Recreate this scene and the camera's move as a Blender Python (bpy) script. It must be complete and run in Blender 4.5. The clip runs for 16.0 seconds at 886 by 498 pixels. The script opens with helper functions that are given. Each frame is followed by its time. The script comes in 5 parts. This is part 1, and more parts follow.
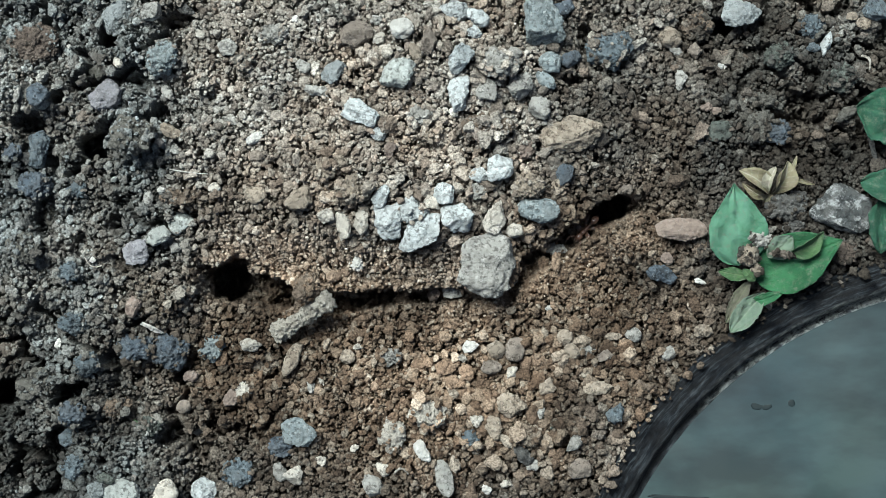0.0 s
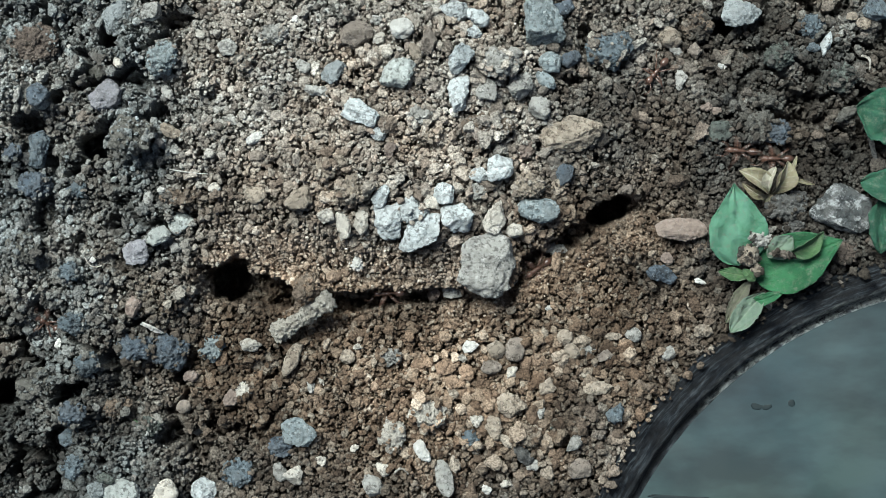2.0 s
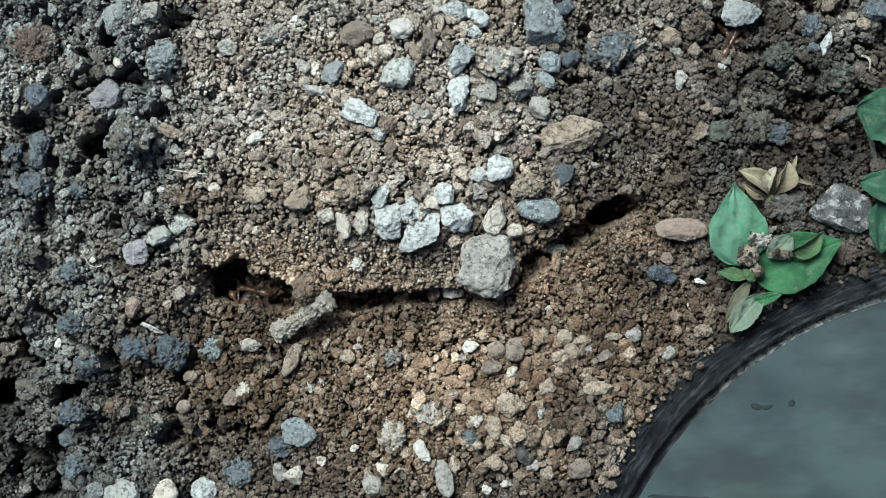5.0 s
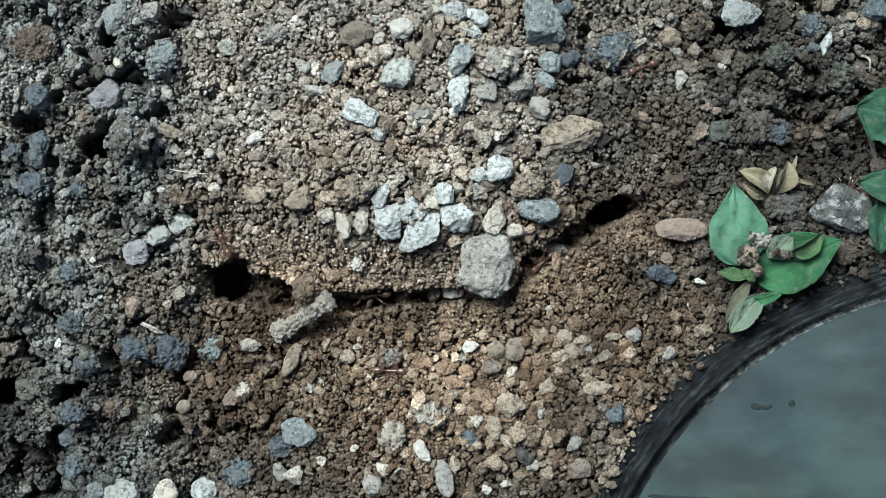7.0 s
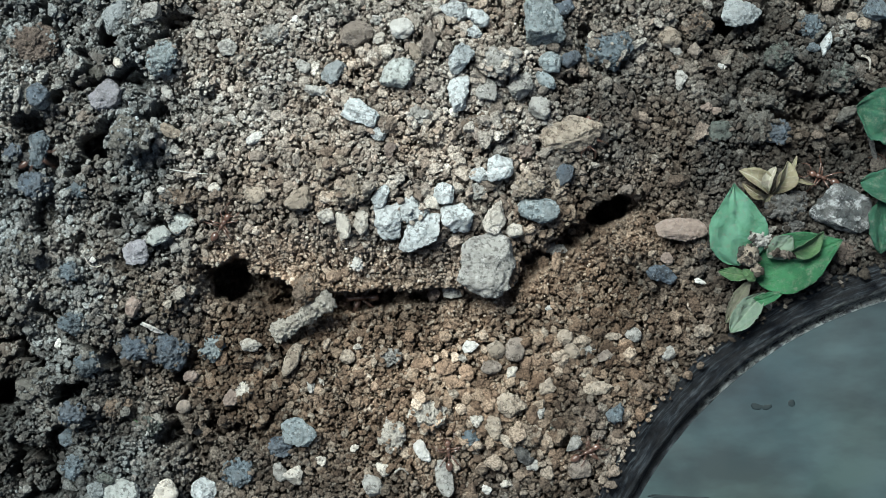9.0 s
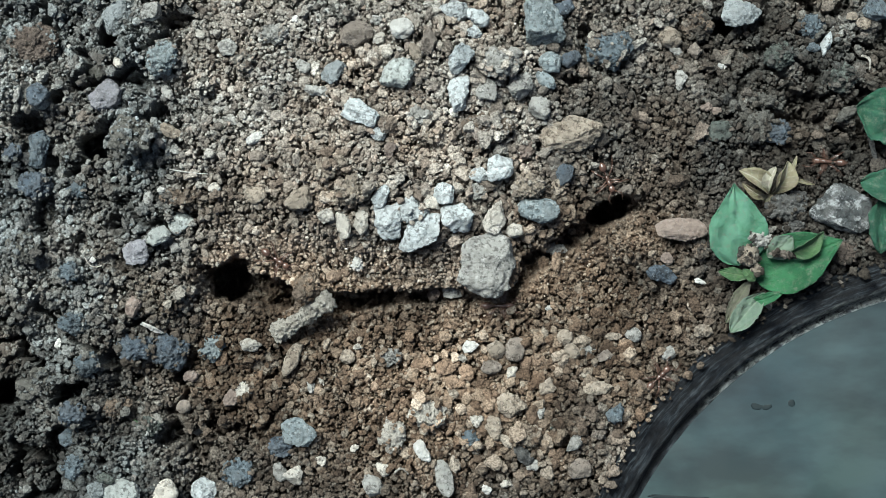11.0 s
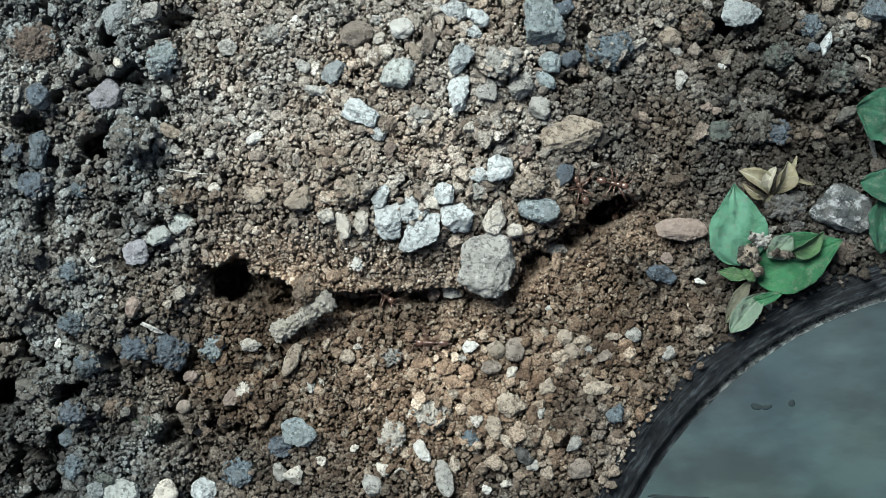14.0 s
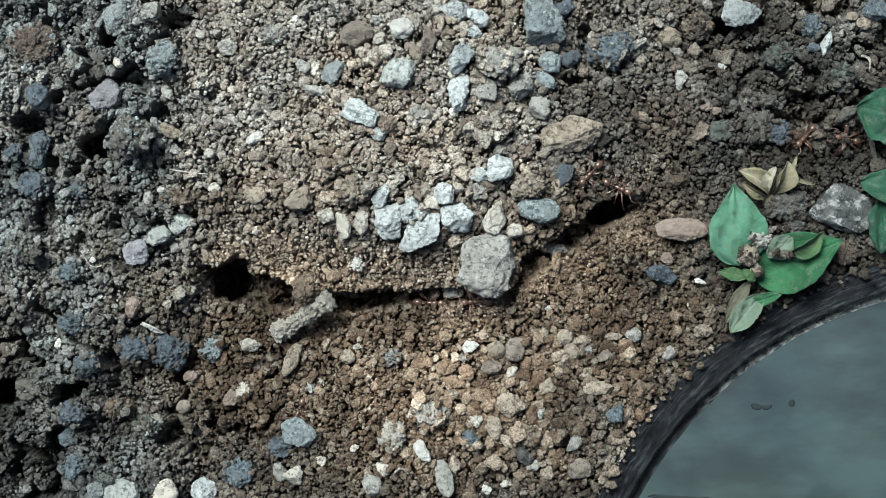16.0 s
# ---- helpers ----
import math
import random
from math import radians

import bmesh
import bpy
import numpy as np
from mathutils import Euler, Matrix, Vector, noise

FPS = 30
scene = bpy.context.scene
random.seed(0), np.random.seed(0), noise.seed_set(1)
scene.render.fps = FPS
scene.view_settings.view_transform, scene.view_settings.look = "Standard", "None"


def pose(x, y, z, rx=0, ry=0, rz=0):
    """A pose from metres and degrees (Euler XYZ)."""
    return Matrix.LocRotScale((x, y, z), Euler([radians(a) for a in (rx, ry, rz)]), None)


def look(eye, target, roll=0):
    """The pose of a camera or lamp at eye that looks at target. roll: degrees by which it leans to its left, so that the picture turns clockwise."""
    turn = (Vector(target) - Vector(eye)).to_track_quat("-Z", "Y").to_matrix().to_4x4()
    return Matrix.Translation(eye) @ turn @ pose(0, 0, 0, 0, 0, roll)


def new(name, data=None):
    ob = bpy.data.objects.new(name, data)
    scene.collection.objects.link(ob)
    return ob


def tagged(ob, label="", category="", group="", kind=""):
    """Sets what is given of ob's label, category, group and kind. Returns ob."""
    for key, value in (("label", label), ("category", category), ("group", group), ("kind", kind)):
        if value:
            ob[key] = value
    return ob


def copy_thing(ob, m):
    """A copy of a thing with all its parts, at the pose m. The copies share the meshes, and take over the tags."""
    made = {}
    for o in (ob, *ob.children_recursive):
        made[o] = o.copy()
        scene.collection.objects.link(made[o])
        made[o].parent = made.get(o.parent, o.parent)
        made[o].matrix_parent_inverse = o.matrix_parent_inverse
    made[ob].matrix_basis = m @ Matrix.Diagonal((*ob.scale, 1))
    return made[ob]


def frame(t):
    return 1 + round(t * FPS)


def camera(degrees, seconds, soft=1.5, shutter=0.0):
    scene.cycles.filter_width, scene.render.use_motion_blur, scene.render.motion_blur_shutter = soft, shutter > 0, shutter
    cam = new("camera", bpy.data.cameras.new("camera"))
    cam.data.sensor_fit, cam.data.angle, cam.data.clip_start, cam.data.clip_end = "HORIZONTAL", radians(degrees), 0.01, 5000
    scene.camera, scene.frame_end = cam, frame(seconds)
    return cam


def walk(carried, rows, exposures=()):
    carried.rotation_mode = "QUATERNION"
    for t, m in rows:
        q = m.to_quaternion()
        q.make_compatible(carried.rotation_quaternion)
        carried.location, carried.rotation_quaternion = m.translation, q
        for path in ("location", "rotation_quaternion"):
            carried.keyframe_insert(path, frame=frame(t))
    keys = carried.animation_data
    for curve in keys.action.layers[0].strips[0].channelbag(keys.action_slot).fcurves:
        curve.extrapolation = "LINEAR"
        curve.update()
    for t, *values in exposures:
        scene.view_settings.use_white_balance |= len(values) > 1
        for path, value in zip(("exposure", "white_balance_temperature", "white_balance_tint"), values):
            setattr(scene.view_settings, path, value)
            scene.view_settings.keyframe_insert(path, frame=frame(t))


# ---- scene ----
cam = camera(28, 16.0, soft=0.8, shutter=0.9)
EYE = 0.3144
walk(cam, [(0.0, pose(0, 0, EYE)), (16.0, pose(0, 0, EYE))], exposures=[(0.0, 1.39, 6060, -2), (16.0, 1.39, 6060, -2)])

# ---------------------------------------------------------------- daylight from a bright overcast sky
world = bpy.data.worlds.new("sky")
scene.world = world
world.use_nodes = True
wn = world.node_tree
sky = wn.nodes.new("ShaderNodeTexSky")
sky.sky_type, sky.sun_disc = "NISHITA", False
sky.sun_elevation, sky.sun_rotation = radians(56), radians(-36)
sky.air_density, sky.dust_density, sky.ozone_density = 1.0, 4.0, 1.0
wn.links.new(sky.outputs[0], wn.nodes["Background"].inputs[0])
wn.nodes["Background"].inputs[1].default_value = 0.036
sun = new("sun", bpy.data.lights.new("sun", "SUN"))
sun.data.energy, sun.data.angle, sun.data.color = 3.9, radians(32), (1.0, 0.98, 0.95)
sun.matrix_world = look((-0.36, 0.5, 0.92), (0, 0, 0))


# ---------------------------------------------------------------- materials
def material(name, roughness=0.9, specular=0.3):
    m = bpy.data.materials.new(name)
    m.use_nodes = True
    n = m.node_tree.nodes
    b = n["Principled BSDF"]
    b.inputs["Roughness"].default_value = roughness
    b.inputs["Specular IOR Level"].default_value = specular
    return m, n, m.node_tree.links, b


def noise_node(n, links, scale, detail=4.0, rough=0.6, coords=None):
    t = n.new("ShaderNodeTexNoise")
    t.inputs["Scale"].default_value, t.inputs["Detail"].default_value, t.inputs["Roughness"].default_value = scale, detail, rough
    if coords is not None:
        links.new(coords, t.inputs["Vector"])
    return t.outputs["Fac"]


def ramp(n, links, fac, *stops):
    r = n.new("ShaderNodeValToRGB")
    e = r.color_ramp.elements
    while len(e) < len(stops):
        e.new(0.5)
    for k, (p, c) in enumerate(stops):
        e[k].position, e[k].color = p, (*c, 1)
    links.new(fac, r.inputs[0])
    return r.outputs[0]


def mix(n, links, fac, a, b, blend="MIX"):
    m = n.new("ShaderNodeMix")
    m.data_type, m.blend_type = "RGBA", blend
    for sock, v in ((m.inputs[0], fac), (m.inputs[6], a), (m.inputs[7], b)):
        if isinstance(v, (int, float)):
            sock.default_value = v
        elif isinstance(v, tuple):
            sock.default_value = (*v, 1)
        else:
            links.new(v, sock)
    return m.outputs[2]


def bump(n, links, b, height, strength, distance):
    k = n.new("ShaderNodeBump")
    k.inputs["Strength"].default_value, k.inputs["Distance"].default_value = strength, distance
    links.new(height, k.inputs["Height"])
    links.new(k.outputs[0], b.inputs["Normal"])


def attribute(n, name):
    a = n.new("ShaderNodeAttribute")
    a.attribute_name = name
    return a.outputs["Fac"]


# the colours below are relative; this brings them to their true reflectance
SCALE = (0.6, 0.6, 0.6)


def soil_material(name, islands):
    m, n, links, b = material(name, 0.95, 0.15)
    place = n.new("ShaderNodeTexCoord").outputs["Object"]
    if islands:
        one = n.new("ShaderNodeNewGeometry").outputs["Random Per Island"]
    else:
        one = attribute(n, "grain")
    grey = ramp(n, links, one, (0.0, (0.13, 0.113, 0.098)), (0.3, (0.20, 0.178, 0.156)), (0.6, (0.255, 0.237, 0.21)),
                (0.9, (0.30, 0.285, 0.26)), (0.95, (0.26, 0.205, 0.17)), (1.0, (0.40, 0.39, 0.36)))
    brown = ramp(n, links, one, (0.0, (0.15, 0.095, 0.06)), (0.4, (0.245, 0.163, 0.107)), (0.8, (0.32, 0.235, 0.165)), (1.0, (0.42, 0.35, 0.275)))
    col = mix(n, links, attribute(n, "ochre"), grey, brown)
    blue = mix(n, links, 0.75, col, (0.8, 0.99, 1.16), "MULTIPLY")
    col = mix(n, links, attribute(n, "slate"), col, blue)
    # blends a darker and a paler copy of the soil colour by place
    dark_soil = mix(n, links, 1.0, col, (0.29, 0.287, 0.28), "MULTIPLY")
    pale_soil = mix(n, links, 1.0, col, (1.8, 1.8, 1.8), "MULTIPLY")
    col = mix(n, links, attribute(n, "paleness"), dark_soil, pale_soil)
    speck = ramp(n, links, noise_node(n, links, 2600, 4, 0.75, place), (0.36, (0.3, 0.29, 0.28)), (0.6, (1.48, 1.48, 1.48)))
    col = mix(n, links, 0.85, col, speck, "MULTIPLY")
    patch = ramp(n, links, noise_node(n, links, 160, 3, 0.6, place), (0.38, (0.66, 0.645, 0.635)), (0.62, (1.28, 1.28, 1.28)))
    col = mix(n, links, 0.8, col, patch, "MULTIPLY")
    broad = ramp(n, links, noise_node(n, links, 9, 5, 0.65, place), (0.3, (0.8, 0.79, 0.78)), (0.7, (1.15, 1.15, 1.15)))
    col = mix(n, links, 0.5, col, broad, "MULTIPLY")
    links.new(mix(n, links, 1.0, col, SCALE, "MULTIPLY"), b.inputs["Base Color"])
    bump(n, links, b, noise_node(n, links, 2700, 5, 0.75, place), 0.9, 0.0006)
    return m


SOIL = soil_material("soil", False)
CRUMB = soil_material("soil_crumb", True)


def stone_material(name, dark, light, speck, grit=0.75, rough=0.85, vein=1300, much=0.54):
    """Stone with soft mottling, dark pores and pale mineral specks; soil dust sticks to it in patches."""
    m, n, links, b = material(name, rough, 0.25)
    tc = n.new("ShaderNodeTexCoord").outputs["Object"]
    info = n.new("ShaderNodeObjectInfo").outputs["Random"]
    shift = n.new("ShaderNodeVectorMath")
    shift.operation = "ADD"
    links.new(tc, shift.inputs[0])
    links.new(info, shift.inputs[1])
    at = shift.outputs[0]
    col = ramp(n, links, noise_node(n, links, 420, 6, 0.72, at), (0.35, dark), (0.5, light))
    spots = ramp(n, links, noise_node(n, links, vein, 5, 0.75, at), (much, (0, 0, 0)), (much + 0.08, (1, 1, 1)))
    col = mix(n, links, spots, col, speck)
    pores = ramp(n, links, noise_node(n, links, 1250, 4, 0.7, at), (0.42, (0.12, 0.11, 0.10)), (0.5, (1, 1, 1)))
    col = mix(n, links, grit, col, pores, "MULTIPLY")
    dust = ramp(n, links, noise_node(n, links, 330, 6, 0.8, at), (0.45, (0, 0, 0)), (0.6, (0.85, 0.85, 0.85)))
    col = mix(n, links, dust, col, mix(n, links, 0.7, (0.25, 0.22, 0.185), light))
    tone = ramp(n, links, info, (0.0, (0.8, 0.8, 0.8)), (1.0, (1.15, 1.15, 1.15)))
    col = mix(n, links, 1.0, col, tone, "MULTIPLY")
    links.new(mix(n, links, 1.0, col, SCALE, "MULTIPLY"), b.inputs["Base Color"])
    bump(n, links, b, noise_node(n, links, 1100, 8, 0.8, at), 1.0, 0.0018)
    return m


STONE = {
    "blue": stone_material("blue_grey_stone", (0.34, 0.39, 0.41), (0.72, 0.78, 0.8), (0.95, 0.98, 0.99), 0.7),
    "teal": stone_material("dark_blue_grey_stone", (0.21, 0.26, 0.28), (0.5, 0.58, 0.605), (0.85, 0.9, 0.91), 0.7),
    "pale_blue": stone_material("pale_blue_stone", (0.62, 0.68, 0.7), (1.1, 1.16, 1.17), (1.28, 1.31, 1.31), 0.7),
    "dark_blue": stone_material("slate_stone", (0.06, 0.078, 0.105), (0.2, 0.25, 0.31), (0.42, 0.48, 0.54)),
    "grey": stone_material("grey_stone", (0.38, 0.365, 0.34), (0.78, 0.76, 0.71), (1.0, 0.98, 0.94)),
    "green": stone_material("grey_green_stone", (0.44, 0.48, 0.46), (0.95, 1.0, 0.96), (1.2, 1.23, 1.2), 0.75),
    "lilac": stone_material("lilac_grey_stone", (0.33, 0.325, 0.355), (0.58, 0.57, 0.62), (0.75, 0.74, 0.77), 0.5),
    "white": stone_material("white_stone", (0.95, 0.9, 0.82), (1.3, 1.27, 1.2), (1.35, 1.33, 1.28), 0.15, 0.65),
    "cream": stone_material("cream_stone", (0.62, 0.54, 0.44), (1.12, 1.04, 0.92), (1.28, 1.23, 1.14), 0.7),
    "tan": stone_material("tan_stone", (0.34, 0.265, 0.2), (0.68, 0.57, 0.455), (0.86, 0.76, 0.63), 0.75),
    "brown": stone_material("brown_stone", (0.23, 0.185, 0.15), (0.48, 0.405, 0.345), (0.66, 0.58, 0.5), 0.7),
    "pink": stone_material("pinkish_stone", (0.33, 0.245, 0.205), (0.55, 0.43, 0.365), (0.7, 0.6, 0.53), 0.35),
    "rust": stone_material("rusty_clod", (0.12, 0.09, 0.075), (0.27, 0.21, 0.175), (0.48, 0.4, 0.34), 0.8),
    "soil": stone_material("soil_clod", (0.12, 0.115, 0.10), (0.29, 0.28, 0.25), (0.42, 0.41, 0.37), 0.85, 0.95),
    "earth": stone_material("brown_soil_clod", (0.17, 0.125, 0.09), (0.36, 0.275, 0.21), (0.48, 0.39, 0.31), 0.85, 0.95),
    "moss": stone_material("mossy_clod", (0.08, 0.094, 0.085), (0.21, 0.24, 0.215), (0.34, 0.37, 0.34), 0.8, 0.95),
    "dull_blue": stone_material("dull_blue_clod", (0.08, 0.107, 0.13), (0.24, 0.3, 0.345), (0.42, 0.49, 0.53), 0.8, 0.95),
    "streaked": stone_material("streaked_stone", (0.028, 0.032, 0.036), (0.17, 0.185, 0.19), (0.9, 0.92, 0.93), 0.6, 0.6, 380, 0.505),
    "dark": stone_material("dark_grey_stone", (0.065, 0.065, 0.065), (0.19, 0.19, 0.185), (0.42, 0.42, 0.41)),
}


def part(name, bm, mat, parent=None, label="", smooth_faces=True):
    me = bpy.data.meshes.new(name)
    bm.to_mesh(me)
    bm.free()
    me.materials.append(mat)
    me.polygons.foreach_set("use_smooth", [smooth_faces] * len(me.polygons))
    ob = new(name, me)
    if parent:
        ob.parent = parent
    if label:
        tagged(ob, label)
    return ob


# ---------------------------------------------------------------- lie of the land (millimetres)
MM = 0.001
POT_X, POT_Y, POT_R = 97.0, -77.6, 78.0


def smooth(a, b, v):
    q = np.clip((np.asarray(v, float) - a) / (b - a), 0, 1)
    return q * q * (3 - 2 * q)


def hash2(i, j, seed):
    """A random number from 0 to 1 for each cell."""
    a = np.sin(i * 127.1 + j * 311.7 + seed * 74.7) * 43758.5453
    return a - np.floor(a)


def value_noise(x, y, size, seed):
    c, d = math.cos(seed * 1.7), math.sin(seed * 1.7)
    u, v = (np.asarray(x) * c - np.asarray(y) * d) / size, (np.asarray(x) * d + np.asarray(y) * c) / size
    i, j = np.floor(u), np.floor(v)
    a, b = u - i, v - j
    a, b = a * a * (3 - 2 * a), b * b * (3 - 2 * b)
    return ((hash2(i, j, seed) * (1 - a) + hash2(i + 1, j, seed) * a) * (1 - b)
            + (hash2(i, j + 1, seed) * (1 - a) + hash2(i + 1, j + 1, seed) * a) * b) * 2 - 1


def grains(x, y, size, seed):
    """Packed lumps: how far from the nearest lump's middle, how far from its edge, and that lump's random number."""
    u, v = x / size, y / size
    i0, j0 = np.floor(u), np.floor(v)
    best, next_best, pick = np.full(np.shape(u), 9.0), np.full(np.shape(u), 9.0), np.zeros(np.shape(u))
    for di in (-1, 0, 1):
        for dj in (-1, 0, 1):
            i, j = i0 + di, j0 + dj
            d = np.hypot(i + 0.1 + 0.8 * hash2(i, j, seed) - u, j + 0.1 + 0.8 * hash2(i, j, seed + 5) - v)
            near = d < best
            next_best = np.where(near, best, np.minimum(next_best, d))
            best = np.where(near, d, best)
            pick = np.where(near, hash2(i, j, seed + 9), pick)
    return best, next_best - best, pick


# the lip of the undercut bank over the ants' trench, from its west end to its east end
LIP_X = (-52, -41, -35, -26, -18.5, -9, 2, 7.5, 12.7, 14, 21, 27, 33, 40)
LIP_Y = (-1, -2.6, -3.3, -6.2, -7.6, -6.9, -6.9, -8.0, -6.3, -1.2, 3.0, 7.2, 9.6, 10.5)
# depth and breadth of the trench along it
RUN_X = (-44, -42, -40, -36, -33, -27, -24, -18, -9, 2, 10, 14.5, 20, 24, 27, 32, 34.6, 37)
RUN_Z = (0, 4, 10, 12, 11, 9.5, 7, 8, 4.8, 2.4, 2.0, 3.2, 3.8, 4.8, 6.2, 6, 3.5, 0)
RUN_W = (2, 5, 6.6, 6.4, 6.2, 5.4, 4.6, 4.0, 2.8, 2.2, 2.2, 4.5, 4.4, 4.2, 4.4, 4, 3, 2)


def burrow(x, y, px, py, rx, ry, turn, deep):
    """A steep, uneven hole."""
    c, d = math.cos(turn), math.sin(turn)
    wob = 1 + 0.3 * value_noise(x, y, 2.4, 21) + 0.12 * value_noise(x, y, 0.8, 22)
    u, v = ((x - px) * c + (y - py) * d) / rx, (-(x - px) * d + (y - py) * c) / ry
    return -deep * (1 - smooth(0.85, 1.12, np.hypot(u, v) * wob))


def pit(x, y, px, py, rx, ry, deep):
    """A dark gap between clods, with an uneven edge."""
    wob = 1 + 0.35 * value_noise(x, y, 3.1, 23) + 0.2 * value_noise(x, y, 1.1, 24)
    return -1.9 * deep * (1 - smooth(0.75, 1.25, np.hypot((x - px) / rx, (y - py) / ry) * wob))


def wild(x, y):
    """How rough the ground is: undisturbed clods to the west and in the far corners."""
    return np.clip(smooth(-36, -54, x) + 0.6 * smooth(36, 60, x) * smooth(8, 24, y) + 0.7 * smooth(-15, -35, x) * smooth(-22, -34, y), 0, 1)


def gully(x, y):
    """1 in the winding gaps between the clods of the rough ground."""
    return wild(x, y) * (1 - smooth(0.05, 0.22, np.abs(value_noise(x, y, 8.0, 19) + 0.5 * value_noise(x, y, 2.9, 20)))) * smooth(-0.15, 0.3, value_noise(x, y, 11, 25))


def land(x, y):
    """Height of the soil, without its crumbs."""
    x, y = np.asarray(x, float), np.asarray(y, float)
    wob = value_noise(x, y, 2.3, 3) * 0.5 + value_noise(x, y, 0.9, 4) * 0.22
    s = y - np.interp(x, LIP_X, LIP_Y) + wob
    along = smooth(-45, -41, x) * (1 - smooth(34, 38, x))
    mound = 9.5 * np.exp(-(((x + 9) / np.where(x > -9, 36, 42)) ** 2 + ((y - 23) / 34) ** 2) ** 1.4)
    mound = mound * (1 - 0.38 * along * (1 - smooth(0, 11, s)))
    below = 1 - smooth(-0.5, 0.1, s)
    z = mound * (1 - along * below * 0.9)
    deep, broad = np.interp(x, RUN_X, RUN_Z), np.interp(x, RUN_X, RUN_W)
    z = z - deep * below * (1 - smooth(broad * 0.8, broad * 1.15, -s)) * along
    # crest of fine soil thrown up beside the east hole
    z = z + 2.6 * np.exp(-(((x - 31) / 7) ** 2 + ((y + (31 - x) * -0.35 - 1.0) / 3.2) ** 2)) * below
    # plug of soil that bridges the trench
    z = z + 5 * np.exp(-((x + 24.6) / 1.9) ** 2 - ((y + 6.6) / 2.6) ** 2)
    # gentle rise of the spoil to the south and the rough ground to the west
    z = z + 1.6 * np.exp(-(((x - 5) / 34) ** 2 + ((y + 27) / 13) ** 2)) + 3.5 * smooth(-38, -62, x)
    fade = 1 - 0.75 * np.exp(-((s + 2) / 5) ** 2) * along
    z = z + fade * (value_noise(x, y, 17, 11) * 1.5 + value_noise(x, y, 6.5, 12) * 0.8)
    z = z + value_noise(x, y, 2.6, 13) * 0.28
    z = z + wild(x, y) * (value_noise(x, y, 8.5, 15) * 3.0 + value_noise(x, y, 4.2, 16) * 1.6 + 0.8) - 6.0 * gully(x, y)
    rough = 0.5 + 0.5 * smooth(-34, -52, x)
    z = z + rough * value_noise(x, y, 3.9, 14) * 0.8
    for p in ((-61.5, 18, 2.4, 2.6, 6), (-58.5, 37.5, 1.8, 2.6, 5), (-78, -25, 4.2, 2.8, 9), (-65.5, -25, 2.6, 1.6, 6),
              (48.5, 39.5, 2.4, 1.2, 5), (-72, 22, 2.4, 1.6, 4), (-78, 14, 2.4, 3, 4), (-63, 0.5, 2, 2, 3),
              (-31, -21.5, 2.2, 2, 2.4), (25.5, 37, 2, 3, 3), (54, -7.5, 1.6, 1.8, 3.5), (-46, 40, 3, 2, 3), (-52, 22, 2, 2, 3),
              (23, 29.5, 1.8, 1, 2.5), (-57, -19, 2.4, 2, 3), (-70, 5, 2, 3, 3)):
        z = z + pit(x, y, *p)
    # the two nest holes
    z = z + burrow(x, y, -37.2, -5.6, 3.1, 3.9, 0.45, 24) + burrow(x, y, 29.9, 7.3, 4.0, 1.7, 0.52, 24)
    z = np.maximum(z, -20)
    # pressed flat under the tub
    d = np.hypot(x - POT_X, y - POT_Y)
    z = z * smooth(POT_R - 2, POT_R + 7, d) - 9 * (1 - smooth(POT_R - 5, POT_R - 1.5, d))
    far = np.hypot(x, y)
    return z * (1 - smooth(110, 260, far)) + 14 * smooth(150, 900, far) * value_noise(x, y, 700, 17) + 4 * smooth(120, 400, far) * value_noise(x, y, 150, 18)


# ---------------------------------------------------------------- ground
def close(x, y):
    """1 on the near ground, fading away from it."""
    return 1 - smooth(90, 200, np.hypot(x, y))


def ochre_at(x, y):
    """How rusty brown the soil is: the freshly dug spoil along the trench."""
    w = value_noise(x, y, 9, 31) * 0.22 + value_noise(x, y, 3.5, 32) * 0.15
    v = 1.0 * np.exp(-(((x + 3) / 44) ** 2 + ((y + 23) / 17) ** 2)) + 0.5 * np.exp(-(((x - 24) / 17) ** 2 + ((y + 4) / 10) ** 2))
    v = v + 0.15 * np.exp(-(((x - 36) / 12) ** 2 + ((y - 16) / 10) ** 2)) + 0.35 * np.exp(-(((x + 35) / 22) ** 2 + ((y + 8) / 9) ** 2))
    v = v + 0.5 * np.exp(-(((x - 32) / 10) ** 2 + ((y - 2) / 6) ** 2)) + 0.12 * flank(x, y) + 0.16 * np.exp(-(((x + 12) / 20) ** 2 + ((y - 14) / 12) ** 2)) + 0.5 * np.exp(-(((x + 32) / 13) ** 2 + ((y + 22) / 9) ** 2))
    return 0.2 + (np.clip(v + w + 0.12, 0, 0.8) - 0.2) * close(x, y)


def slate_at(x, y):
    """How bluish grey the soil is: the rough ground to the west and the north-east."""
    w = value_noise(x, y, 8, 41) * 0.35
    v = smooth(-34, -58, x) * 0.9 + 0.3 * smooth(40, 60, x) * smooth(-5, 15, y)
    return 0.2 + (np.clip(v + w, 0, 1) - 0.2) * close(x, y)


def dust(x, y):
    """The apron of fine trodden soil on the south bank of the trench, up to the east hole."""
    u = np.clip((x - 2) / 32, 0, 1)
    off = y - (-12.5 + 14.5 * u ** 1.2)
    return np.exp(-(off / (2.2 + 1.6 * u)) ** 2) * smooth(-4, 4, x) * (1 - smooth(37, 42, x))


